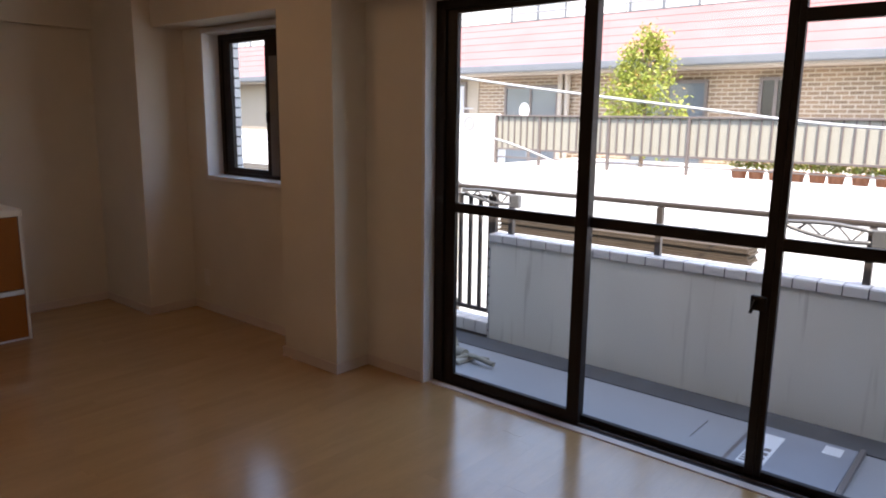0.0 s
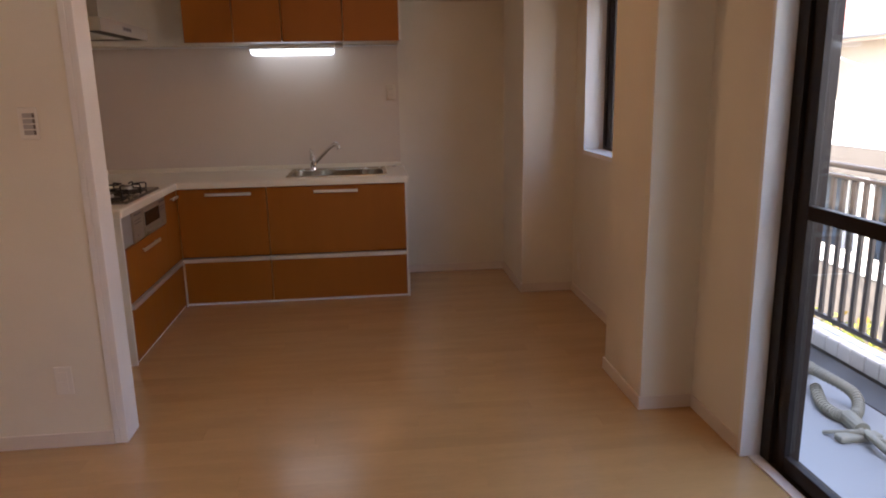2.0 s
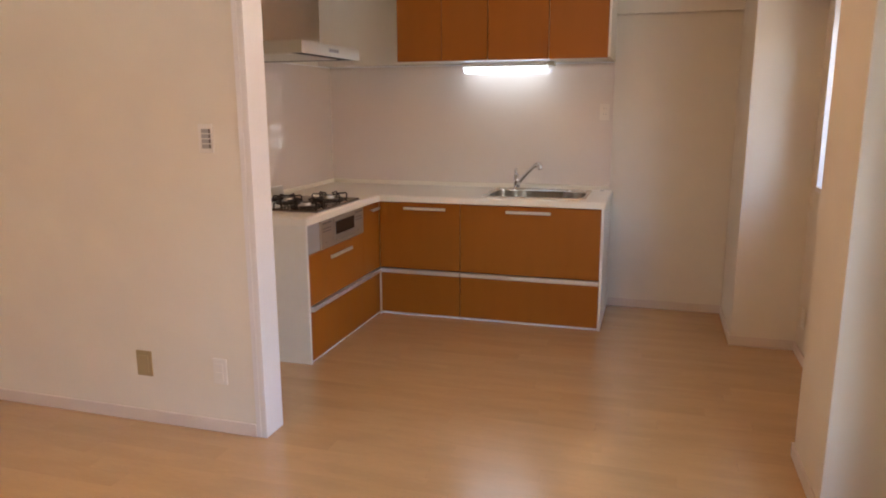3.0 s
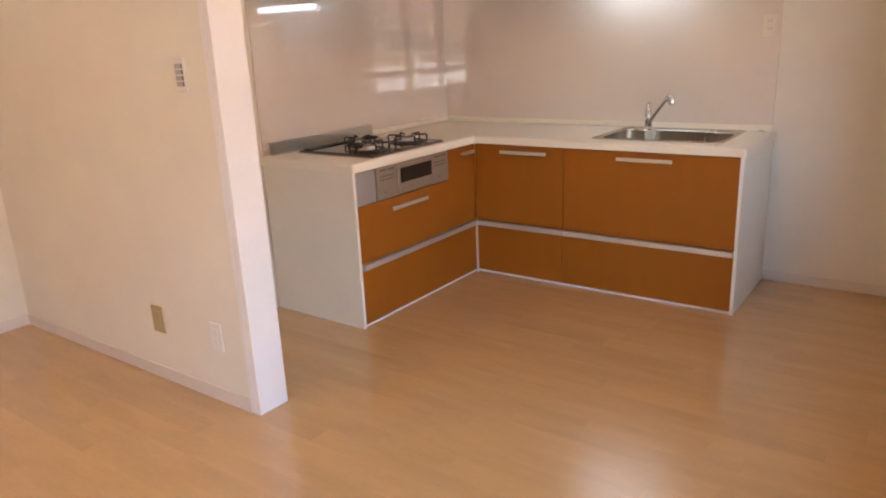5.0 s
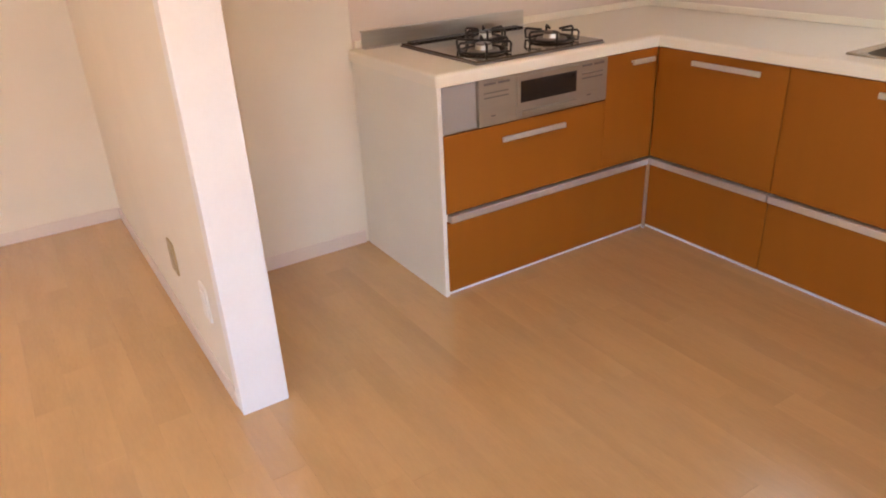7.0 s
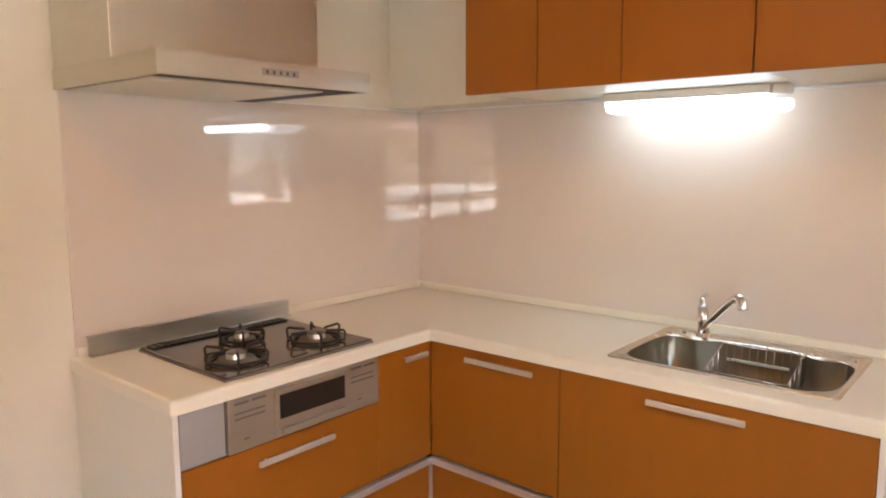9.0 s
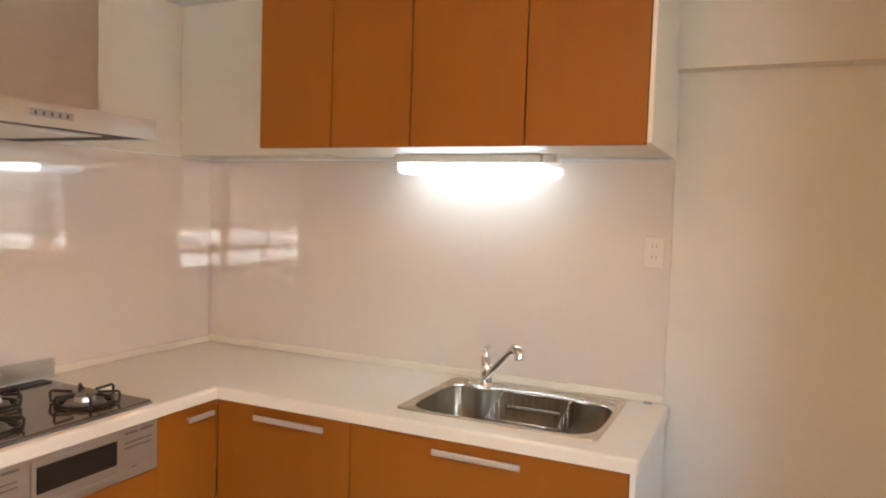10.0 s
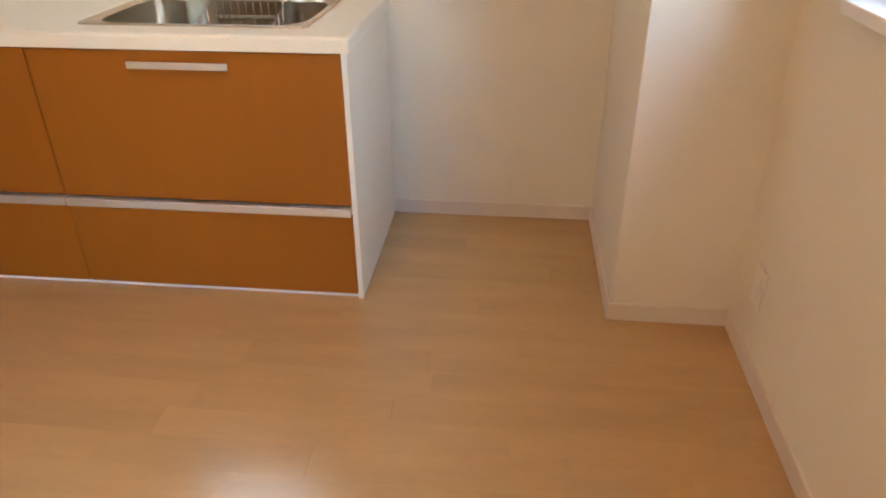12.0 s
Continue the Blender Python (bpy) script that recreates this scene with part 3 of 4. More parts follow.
def sink():
    s = thing("sink", (1.7, -0.31, 0.85), "stainless steel kitchen sink set into the worktop", "sink")
    x0, x1, y0, y1 = 1.358, 2.052, -0.566, -0.056
    top = 0.8535

    def outline(left, right, front, back, power, z, lobes=0.0):
        """A squared oval; lobes push its back edge in where the deck carries the tap and the basket."""
        cx, cy, a, b = (left + right) / 2, (front + back) / 2, (right - left) / 2, (back - front) / 2
        out = []
        for k in range(72):
            c, n = math.cos(k * math.tau / 72), math.sin(k * math.tau / 72)
            x = cx + a * math.copysign(abs(c) ** (2 / power), c)
            y = cy + b * math.copysign(abs(n) ** (2 / power), n)
            if n > 0:
                y -= lobes * n * (math.exp(-((x - 1.505) / 0.055) ** 2) + 0.8 * math.exp(-((x - 1.915) / 0.05) ** 2))
            out.append(Vector((x, y, z)))
        return out

    loops = [outline(x0, x1, y0, y1, 40, 0.8502), outline(x0 + 0.002, x1 - 0.002, y0 + 0.002, y1 - 0.002, 40, top + 0.002),
             outline(x0 + 0.010, x1 - 0.010, y0 + 0.010, y1 - 0.010, 30, top + 0.002), outline(x0 + 0.014, x1 - 0.014, y0 + 0.014, y1 - 0.014, 24, top - 0.001),
             outline(x0 + 0.020, x1 - 0.020, y0 + 0.016, y1 - 0.058, 5, top - 0.001, 0.045), outline(x0 + 0.024, x1 - 0.024, y0 + 0.020, y1 - 0.062, 5, top - 0.007, 0.045),
             outline(x0 + 0.034, x1 - 0.034, y0 + 0.030, y1 - 0.072, 5, 0.70, 0.040), outline(x0 + 0.052, x1 - 0.052, y0 + 0.048, y1 - 0.086, 4.5, 0.680, 0.035),
             outline(x0 + 0.085, x1 - 0.085, y0 + 0.080, y1 - 0.125, 4, 0.672, 0.02)]
    # rim and basin are the same steel; light and shade are in the colours
    loft(loops[:6], LIT_STEEL, "rim", s, "steel rim and tap deck in the lit tone", floor=False)
    loft(loops[5:], SHADED_STEEL, "basin", s)
    part("drain", rod((1.70, -0.25, 0.6725), (1.70, -0.25, 0.678), 0.055, 24), CHROME, s, "round chrome drain")
    for x, y in ((1.44, -0.095), (1.40, -0.14), (1.90, -0.125), (2.005, -0.115)):
        part("rim_stud", rod((x, y, top - 0.001), (x, y, top + 0.006), 0.012, 14, 0.008), CHROME, s)


sink()


def dish_basket():
    b = thing("sink_basket", (1.72, -0.20, 0.74), "chrome wire dish basket hanging in the sink", "basket")
    x0, x1, y0, y1, z0, z1 = 1.60, 1.862, -0.330, -0.142, 0.735, 0.848
    low = 0.792
    part("ring", pipe([(x0, y0, low), (x1, y0, low), (x1, y1, z1), (x0, y1, z1)], 0.0032, 6, closed=True), CHROME, b)
    part("ring", pipe([(x0, y0, z0), (x1, y0, z0), (x1, y1, z0), (x0, y1, z0)], 0.0032, 6, closed=True), CHROME, b)
    for k in range(10):
        x = x0 + 0.012 + k * (x1 - x0 - 0.024) / 9
        # wires take the darker steel to put the basin's shade into their colour
        part("wire", pipe([(x, y0, low), (x, y0, z0), (x, y1, z0), (x, y1, z1), (x, y1 + 0.010, z1 + 0.006)], 0.0020, 5), SHADED_STEEL, b)
    for y in (-0.29, -0.24, -0.19):
        z = low + (z1 - low) * (y - y0) / (y1 - y0)
        part("side_wire", pipe([(x1, y, z), (x1, y, z0)], 0.0026, 5), CHROME, b)
        part("side_wire", pipe([(x0, y, z), (x0, y, z0)], 0.0026, 5), CHROME, b)
    part("plate_bar", block(x0 + 0.012, x1 - 0.04, y1 - 0.006, y1 - 0.0028, 0.788, 0.800, 0.0006), CHROME, b)
    part("side_clip", block(x1 + 0.003, x1 + 0.012, -0.20, y1 + 0.004, 0.76, 0.856, 0.003), CHROME, b)


dish_basket()


def tap():
    t = thing("tap", (1.515, -0.105, 0.853), "chrome single-lever kitchen tap behind the sink", "tap")
    part("base", rod((1.515, -0.105, 0.852), (1.515, -0.105, 0.868), 0.027, 20, 0.024), CHROME, t)
    smooth(part("body", rod((1.515, -0.105, 0.866), (1.508, -0.104, 0.965), 0.021, 20, 0.018), CHROME, t))
    smooth(part("lever", arc_pipe([(1.508, -0.104, 0.962), (1.503, -0.098, 0.985), (1.500, -0.080, 0.992), (1.497, -0.050, 0.994)], 0.010), CHROME, t))
    spout = part("spout", arc_pipe([(1.520, -0.118, 0.885), (1.560, -0.165, 0.930), (1.640, -0.250, 1.010), (1.676, -0.288, 1.040)], 0.0125), CHROME, t)
    smooth(part("spray_head", arc_pipe([(1.674, -0.286, 1.038), (1.695, -0.308, 1.051), (1.713, -0.326, 1.044), (1.719, -0.332, 1.016)], 0.0165), CHROME, spout))


def arc_pipe(points, r):
    return pipe(arc(points, 5), r, 12)


tap()


def hob():
    h = thing("gas_hob", (0.365, -1.24, 0.85), "dark glass gas hob with three burners and black pan supports", "hob")
    x0, x1, y0, y1 = 0.105, 0.632, -1.541, -0.945
    part("trim", block(x0 - 0.004, x1 + 0.004, y0 - 0.004, y1 + 0.004, 0.8502, 0.8565, 0.0015), GREY_MARK, h)
    part("glass_top", block(x0, x1, y0, y1, 0.857, 0.864, 0.002), HOB_GLASS, h)
    part("rear_vent", block(x0 + 0.008, x0 + 0.062, y0 + 0.02, y1 - 0.02, 0.8642, 0.870, 0.002), DARK_PLASTIC, h, "black rear exhaust grille")
    for k in range(24):
        y = y0 + 0.035 + k * 0.0225
        part("vent_rib", block(x0 + 0.014, x0 + 0.056, y, y + 0.012, 0.8702, 0.8710), BLACK_IRON, h)
    for cx, cy, r in ((0.495, -1.415, 0.066), (0.285, -1.255, 0.052), (0.490, -1.085, 0.066)):
        z = 0.8642
        b = part("burner", rod((cx, cy, z), (cx, cy, z + 0.010), r * 0.95, 28, r * 0.86), GREY_MARK, h, "dark drip ring")
        part("burner_head", rod((cx, cy, z + 0.0102), (cx, cy, z + 0.026), r * 0.50, 24, r * 0.44), STEEL, b)
        part("burner_cap", rod((cx, cy, z + 0.0262), (cx, cy, z + 0.032), r * 0.50, 24, r * 0.40), GREY_MARK, b)
        g = part("pan_support", pipe([(cx + 1.28 * r * math.cos(a), cy + 1.28 * r * math.sin(a), z + 0.006) for a in [k * math.tau / 24 for k in range(24)]],
                                     0.0055, 6, closed=True), BLACK_IRON, h, "black cast pan support")
        for k in range(6):
            a = (k + 0.5) * math.tau / 6
            c, s = math.cos(a), math.sin(a)
            part("prong", pipe([(cx + 1.28 * r * c, cy + 1.28 * r * s, z + 0.006), (cx + 1.62 * r * c, cy + 1.62 * r * s, z + 0.005), (cx + 1.66 * r * c, cy + 1.66 * r * s, z + 0.034),
                                (cx + 1.56 * r * c, cy + 1.56 * r * s, z + 0.041), (cx + 0.62 * r * c, cy + 0.62 * r * s, z + 0.038)], 0.0048, 6), BLACK_IRON, g)


hob()


def grill():
    g = thing("grill_front", (0.65, -1.25, 0.62), "silver fish-grill front with a dark window below the hob", "grill")
    y0, y1, z0, z1 = -1.556, -0.940, 0.634, 0.803
    part("face", block(0.560, FACE + 0.006, y0, y1, z0, z1, 0.004), GRILL_FACE, g)
    x = FACE + 0.0062
    win = part("grill_door", block(x, x + 0.008, -1.392, -1.094, z0 + 0.012, z1 - 0.008, 0.003), GRILL_FACE, g)
    part("grill_window", block(x + 0.0082, x + 0.0105, -1.378, -1.110, 0.698, 0.776, 0.001), DARK_PLASTIC, win, "dark glass grill window")
    part("pull", block(x + 0.0082, x + 0.022, -1.375, -1.112, 0.652, 0.670, 0.004), GRILL_FACE, win)
    for base in (-1.535, -1.075):
        for k in range(2):
            part("knob", block(x, x + 0.004, base + k * 0.062, base + 0.050 + k * 0.062, 0.782, 0.790, 0.001), GREY_MARK, g)
        for z in (0.752, 0.735):
            part("key_row", block(x, x + 0.002, base, base + 0.108, z, z + 0.005, 0.0006), GREY_MARK, g)
        part("print", block(x, x + 0.0006, base + 0.03, base + 0.05, 0.668, 0.673), GREY_MARK, g)


grill()


def hob_guard():
    bm = blocks((0.030, 0.033, -1.682, -0.857, 0.8505, 0.918), (0.033, 0.055, -1.682, -0.857, 0.8505, 0.853), (0.017, 0.030, -1.682, -0.857, 0.915, 0.918), edge=0.0008)
    tagged(part("hob_guard", bm, STEEL, None), "folded stainless steel guard behind the hob", "splash guard")


hob_guard()


def hood():
    h = thing("range_hood", (0.33, -1.35, 1.724), "stainless steel range hood above the hob", "range hood")
    y0, y1, x1 = -1.724, -0.973, 0.672
    z0, z1 = 1.726, 1.790
    rim = blocks((x1 - 0.012, x1, y0, y1, z0, z1), (0.008, x1 - 0.012, y0, y0 + 0.012, z0, z1), (0.008, x1 - 0.012, y1 - 0.012, y1, z0, z1),
                 (0.008, x1 - 0.012, y0 + 0.012, y1 - 0.012, z1 - 0.008, z1))
    part("canopy", rim, HOOD_STEEL, h)
    part("duct_box", block(0.008, 0.410, y0 + 0.004, y1 - 0.004, z1 + 0.0005, TOP - 0.002, 0.002), HOOD_STEEL, h)
    # black sheet colours in the shade between the rim and the baffle plate
    part("gap_shade", block(0.012, x1 - 0.016, y0 + 0.014, y1 - 0.014, z0 + 0.003, z0 + 0.010), BLACK_IRON, h, "black sheet for the shade inside the hood")
    plate = part("baffle_plate", block(0.02, x1 - 0.095, y0 + 0.030, y1 - 0.125, z0 - 0.001, z0 + 0.0029, 0.001), HOOD_STEEL, h, "flat steel baffle plate")
    part("catch", block(x1 - 0.140, x1 - 0.105, y0 + 0.05, y0 + 0.10, z0 - 0.004, z0 - 0.0012, 0.001), PAPER_WHITE, plate)
    part("catch", block(x1 - 0.160, x1 - 0.105, y1 - 0.32, y1 - 0.20, z0 - 0.004, z0 - 0.0012, 0.001), PAPER_WHITE, plate)
    pad = part("button_pad", block(x1 + 0.0004, x1 + 0.003, -1.404, -1.272, 1.748, 1.770, 0.001), GREY_PANEL, h, "pale button strip")
    for k in range(5):
        y = -1.392 + k * 0.024
        part("button", block(x1 + 0.0031, x1 + 0.006, y, y + 0.008, 1.753, 1.764, 0.001), GREY_MARK, pad)
    for row in range(4):
        for col in range(5):
            y = -1.20 + col * 0.038
            part("vent_slot", block(0.4102, 0.4112, y, y + 0.011, 2.256 + row * 0.021, 2.264 + row * 0.021), PAPER_WHITE, h)


hood()


def wall_cabinet(x0, x1, label):
    u = thing("wall_cabinet", ((x0 + x1) / 2, -0.3, 1.745), label, "cabinet", group="kitchen wall units")
    part("body", blocks((x0, x1, -0.578, -0.012, 1.748, 2.030), (x0, x1, -0.578, -0.102, 2.030, 2.340)), CABINET_WHITE, u)
    part("door", block(x0 + 0.0015, x1 - 0.0015, -0.600, -0.5795, 1.736, 2.345, 0.0015), CABINET_WOOD, u, "orange-brown wood laminate door")


for a, b in ((0.784, 1.092), (1.094, 1.400), (1.402, 1.793), (1.795, 2.158)):
    wall_cabinet(a, b, "wood laminate wall cabinet above the sink, closed")
end_panel((2.159, 2.172, -0.598, -0.102, 1.740, 2.345), "y", "white side panel closing the wall cabinets")
tagged(part("filler_board", blocks((2.159, 2.172, -0.1015, -0.012, 1.740, 2.040)), CABINET_WHITE, None), "white filler board beside the wall cabinets", "cabinet panel")


def tube_lamp():
    l = thing("cabinet_lamp", (1.44, -0.13, 1.748), "white fluorescent strip lamp under the wall cabinet, lit", "lamp")
    part("housing", block(1.118, 1.722, -0.185, -0.085, 1.714, 1.7475, 0.006), SWITCH_WHITE, l)
    bm = block(1.130, 1.710, -0.178, -0.092, 1.672, 1.7118)
    soften(bm, [e for e in bm.edges if all(v.co.z < 1.69 for v in e.verts)], 0.022, 4)
    part("diffuser", bm, TUBE, l, "glowing white diffuser")
    part("end_cap", block(1.7225, 1.775, -0.160, -0.105, 1.714, 1.7475, 0.006), SWITCH_WHITE, l)


tube_lamp()


def ceiling_lamp(x, y, r, light, label):
    l = thing("ceiling_lamp", (x, y, TOP), label, "lamp")
    part("base", rod((x, y, TOP - 0.018), (x, y, TOP - 0.0005), r * 1.05, 40), WHITE_TRIM, l)
    loops = [[Vector((x + q * math.cos(k * math.tau / 32), y + q * math.sin(k * math.tau / 32), z)) for k in range(32)]
             for q, z in ((r, TOP - 0.0185), (r, TOP - 0.045), (r * 0.9, TOP - 0.062), (r * 0.6, TOP - 0.072))]
    loft(loops, light, "diffuser", l, "warm glowing diffuser")


ceiling_lamp(0.3, -4.4, 0.173, WARM_LAMP, "round ceiling lamp with a warm diffuser, lit")
ceiling_lamp(1.90, -2.2, 0.104, KITCHEN_LAMP, "small round kitchen ceiling lamp, lit")


# ---- plates on the walls ----
def plate_south(name, x0, x1, z0, z1, material, label, category, keys):
    """A plate on the partition's south face with its keys."""
    y = SPLIT_S
    p = thing(name, ((x0 + x1) / 2, y, z0), label, category)
    part("plate", block(x0, x1, y - 0.008, y - 0.0004, z0, z1, 0.003), material, p)
    for k in range(keys):
        z = z0 + 0.018 + k * (z1 - z0 - 0.036) / keys
        part("key", block(x0 + 0.018, x1 - 0.018, y - 0.011, y - 0.0082, z, z + (z1 - z0 - 0.036) / keys - 0.004, 0.001), GREY_PANEL if name == "light_switch" else material, p)
        if name != "light_switch":
            continue
        part("key_lamp", block(x1 - 0.0175, x1 - 0.0095, y - 0.010, y - 0.0082, z, z + (z1 - z0 - 0.036) / keys - 0.004), GREY_MARK, p)


plate_south("light_switch", 0.636, 0.706, 1.262, 1.382, SWITCH_WHITE, "white wall plate with four light switches", "light switch", 4)
plate_south("wall_socket", 0.216, 0.300, 0.228, 0.350, OUTLET_BEIGE, "beige wall plate near the floor", "socket", 1)
plate_south("wall_socket", 0.626, 0.696, 0.232, 0.352, SWITCH_WHITE, "white wall socket near the floor", "socket", 2)


def splash_socket():
    p = thing("splash_socket", (2.112, -0.006, 1.36), "white double socket on the splashback", "socket")
    part("plate", block(2.077, 2.147, -0.0115, -0.0054, 1.345, 1.460, 0.003), SOCKET_PINK, p)
    for z in (1.372, 1.412):
        part("socket_face", block(2.093, 2.131, -0.0135, -0.0117, z, z + 0.028, 0.0008), SOCKET_PINK, p)
        for x in (2.104, 2.119):
            part("slot", block(x, x + 0.002, -0.0140, -0.0136, z + 0.008, z + 0.020), GREY_MARK, p)


splash_socket()


def wall_socket_east():
    p = thing("wall_socket", (EAST, -0.86, 0.19), "white wall socket beside the kitchen corner", "socket")
    part("plate", block(EAST - 0.008, EAST - 0.0004, -0.895, -0.825, 0.19, 0.31, 0.003), SWITCH_WHITE, p)
    for z in (0.215, 0.258):
        part("socket_face", block(EAST - 0.011, EAST - 0.0082, -0.879, -0.841, z, z + 0.028, 0.002), SWITCH_WHITE, p)


wall_socket_east()


# ---- balcony ----
BF = -0.12
setting("balcony_floor", block(OUT, 4.295, -8.2, -0.2, BF - 0.18, BF), BALCONY_VINYL, "blue-grey vinyl balcony floor", "balcony floor")
setting("balcony_gutter", block(4.295, 4.50, -8.2, -0.2, BF - 0.18, BF + 0.008, 0.004), GUTTER_GREY, "dark wet gutter along the parapet", "gutter")
setting("wall_outer", blocks((OUT, OUT + 0.03, W1[1] + 0.008, 0.14, BF, 2.62), (OUT, OUT + 0.03, W1[0] - 0.008, W1[1] + 0.008, BF, W1[2] - 0.01),
                             (OUT, OUT + 0.03, W1[0] - 0.008, W1[1] + 0.008, W1[3], 2.62), (OUT, OUT + 0.03, W2[1], W1[0] - 0.008, BF, 2.62),
                             (OUT, OUT + 0.03, W2[0], W2[1], W2[3], 2.62), (OUT, OUT + 0.03, -8.2, W2[0], BF, 2.62),
                             (OUT, OUT + 0.03, W2[0], W2[1], BF, -0.03)), TILE_JOINT, "tiled outer wall", "wall")
setting("balcony_end", block(OUT + 0.03, 4.62, -8.3, -8.2, BF, 2.62), RENDER_WHITE, "white end wall of the balcony", "wall")


def reveal_tiles():
    """Facing tiles in the outer reveal of the small window and beside it."""
    r = thing("window_reveal_tiles", (OUT, W1[1], W1[2]), "pale facing tiles around the small window", "tiles", kind="structure")
    me = None
    z, k = 1.02, 0
    while z < 2.0:
        for limits in ((3.505, OUT + 0.042, W1[1] - 0.055, W1[1] - 0.001),):
            if me is None:
                ob = part("tile", block(limits[0], limits[1], limits[2], limits[3], 0, 0.058, 0.003), WHITE_TILE, r)
                me = ob.data
            else:
                ob = new("tile", me)
                ob.parent = r
                ob.matrix_parent_inverse = r.matrix_basis.inverted()
            ob.location.z = z
        z += 0.069
        k += 1
    part("joint", block(3.504, OUT + 0.036, W1[1] - 0.048, W1[1] - 0.0005, 1.014, 2.0), TILE_JOINT, r, "dark mortar")


reveal_tiles()


def parapet():
    p = thing("wall_parapet", (4.56, -5.4, BF), "white painted balcony parapet with a tiled coping, rain-streaked", "parapet", kind="structure")
    y0, y1 = -8.2, -2.62
    part("wall", block(4.50, 4.62, y0, y1, BF - 0.3, 0.592, 0.004), PARAPET_PAINT, p)
    part("mortar", block(4.498, 4.625, y0, y1 + 0.004, 0.5925, 0.642), TILE_JOINT, p, "dark tile joints")
    face = top = None
    y = y1 + 0.006
    while y > -7.9:
        if face is None:
            a = part("tile", block(4.490, 4.4975, -0.110, 0, 0.594, 0.646, 0.004), WHITE_TILE, p)
            b = part("tile", block(4.4985, 4.566, -0.110, 0, 0.6425, 0.650, 0.003), WHITE_TILE, p)
            c = part("tile", block(4.573, 4.640, -0.110, 0, 0.6425, 0.650, 0.003), WHITE_TILE, p)
            face, top, back = a.data, b.data, c.data
        else:
            a, b, c = new("tile", face), new("tile", top), new("tile", back)
            for ob in (a, b, c):
                ob.parent = p
                ob.matrix_parent_inverse = p.matrix_basis.inverted()
        for ob in (a, b, c):
            ob.location.y = y
        y -= 0.1165
    side = None
    z = BF
    while z < 0.55:
        if side is None:
            ob = part("tile", block(4.496, 4.624, y1 + 0.0005, y1 + 0.009, 0.003, 0.057, 0.002), WHITE_TILE, p)
            side = ob.data
        else:
            ob = new("tile", side)
            ob.parent = p
            ob.matrix_parent_inverse = p.matrix_basis.inverted()
        ob.location.z = z
        z += 0.066
    part("end_mortar", block(4.498, 4.622, y1 + 0.0002, y1 + 0.005, BF, 0.575), TILE_JOINT, p)


parapet()


def kerb():
    k = thing("wall_kerb", (4.56, -1.4, BF), "low white tiled kerb under the balcony railing", "kerb", kind="structure")
    part("core", block(4.503, 4.617, -2.609, -0.2, BF - 0.3, -0.012), TILE_JOINT, k)
    face = top = None
    y = -2.506
    while y < -0.35:
        if face is None:
            a = part("tile", block(4.492, 4.5025, -0.10, 0, -0.092, -0.010, 0.003), WHITE_TILE, k)
            b = part("tile", block(4.495, 4.556, -0.10, 0, -0.0115, -0.002, 0.003), WHITE_TILE, k)
            c = part("tile", block(4.563, 4.625, -0.10, 0, -0.0115, -0.002, 0.003), WHITE_TILE, k)
            face, top, back = a.data, b.data, c.data
        else:
            a, b, c = new("tile", face), new("tile", top), new("tile", back)
            for ob in (a, b, c):
                ob.parent = k
                ob.matrix_parent_inverse = k.matrix_basis.inverted()
        for ob in (a, b, c):
            ob.location.y = y
        y += 0.1085


kerb()


def railing():
    r = thing("balcony_railing", (4.58, -4.0, -0.002), "brown painted steel balcony railing with upright bars", "railing")
    part("handrail", block(4.562, 4.598, -8.19, -0.21, 0.942, 0.972, 0.008), RAIL_PAINT, r)
    part("bottom_rail", block(4.566, 4.594, -2.605, -0.21, 0.045, 0.075, 0.003), RAIL_PAINT, r)
    part("upper_rail", block(4.566, 4.594, -2.605, -0.21, 0.885, 0.905, 0.003), RAIL_PAINT, r)
    y = -2.555
    bar = None
    while y < -0.25:
        if bar is None:
            ob = part("bar", block(4.570, 4.590, -0.015, 0.015, 0.0755, 0.8845, 0.002), RAIL_PAINT, r)
            bar = ob.data
        else:
            ob = new("bar", bar)
            ob.parent = r
            ob.matrix_parent_inverse = r.matrix_basis.inverted()
        ob.location.y = y
        y += 0.09
    for y, z in ((-2.595, -0.002), (-1.5, -0.002), (-2.74, 0.6505), (-3.813, 0.6505), (-4.912, 0.6505), (-6.01, 0.6505), (-7.1, 0.6505)):
        part("post", block(4.562, 4.598, y - 0.018, y + 0.018, z, 0.9395, 0.003), RAIL_PAINT, r)


railing()


def laundry_arm(y, flip):
    """A folded pole holder clamped to the handrail."""
    a = thing("laundry_bracket", (4.54, y, 0.86), "grey metal laundry pole bracket clamped to the railing", "bracket", group="laundry brackets")
    x = 4.535
    d = 0.46 * flip
    part("clamp", block(x - 0.02, x + 0.019, y - 0.035, y + 0.035, 0.845, 0.935, 0.006), RACK_GREY, a)
    part("arm", pipe(arc([(x, y + 0.03 * flip, 0.925), (x, y + d * 0.5, 0.945), (x, y + d, 0.935)]), 0.011, 8), RACK_GREY, a)
    part("arm", pipe(arc([(x, y + 0.03 * flip, 0.868), (x, y + d * 0.4, 0.862), (x, y + d * 0.8, 0.895), (x, y + d, 0.930)]), 0.011, 8), RACK_GREY, a)
    zig = [(x, y + d * s, z) for s, z in ((0.15, 0.930), (0.27, 0.866), (0.42, 0.940), (0.56, 0.876), (0.72, 0.938), (0.82, 0.90))]
    part("brace", pipe(zig, 0.008, 6), RACK_GREY, a)
    part("end_cap", rod((x, y + d, 0.918), (x, y + d, 0.950), 0.014, 12), RACK_GREY, a)


laundry_arm(-2.80, 1)
laundry_arm(-4.955, 1)


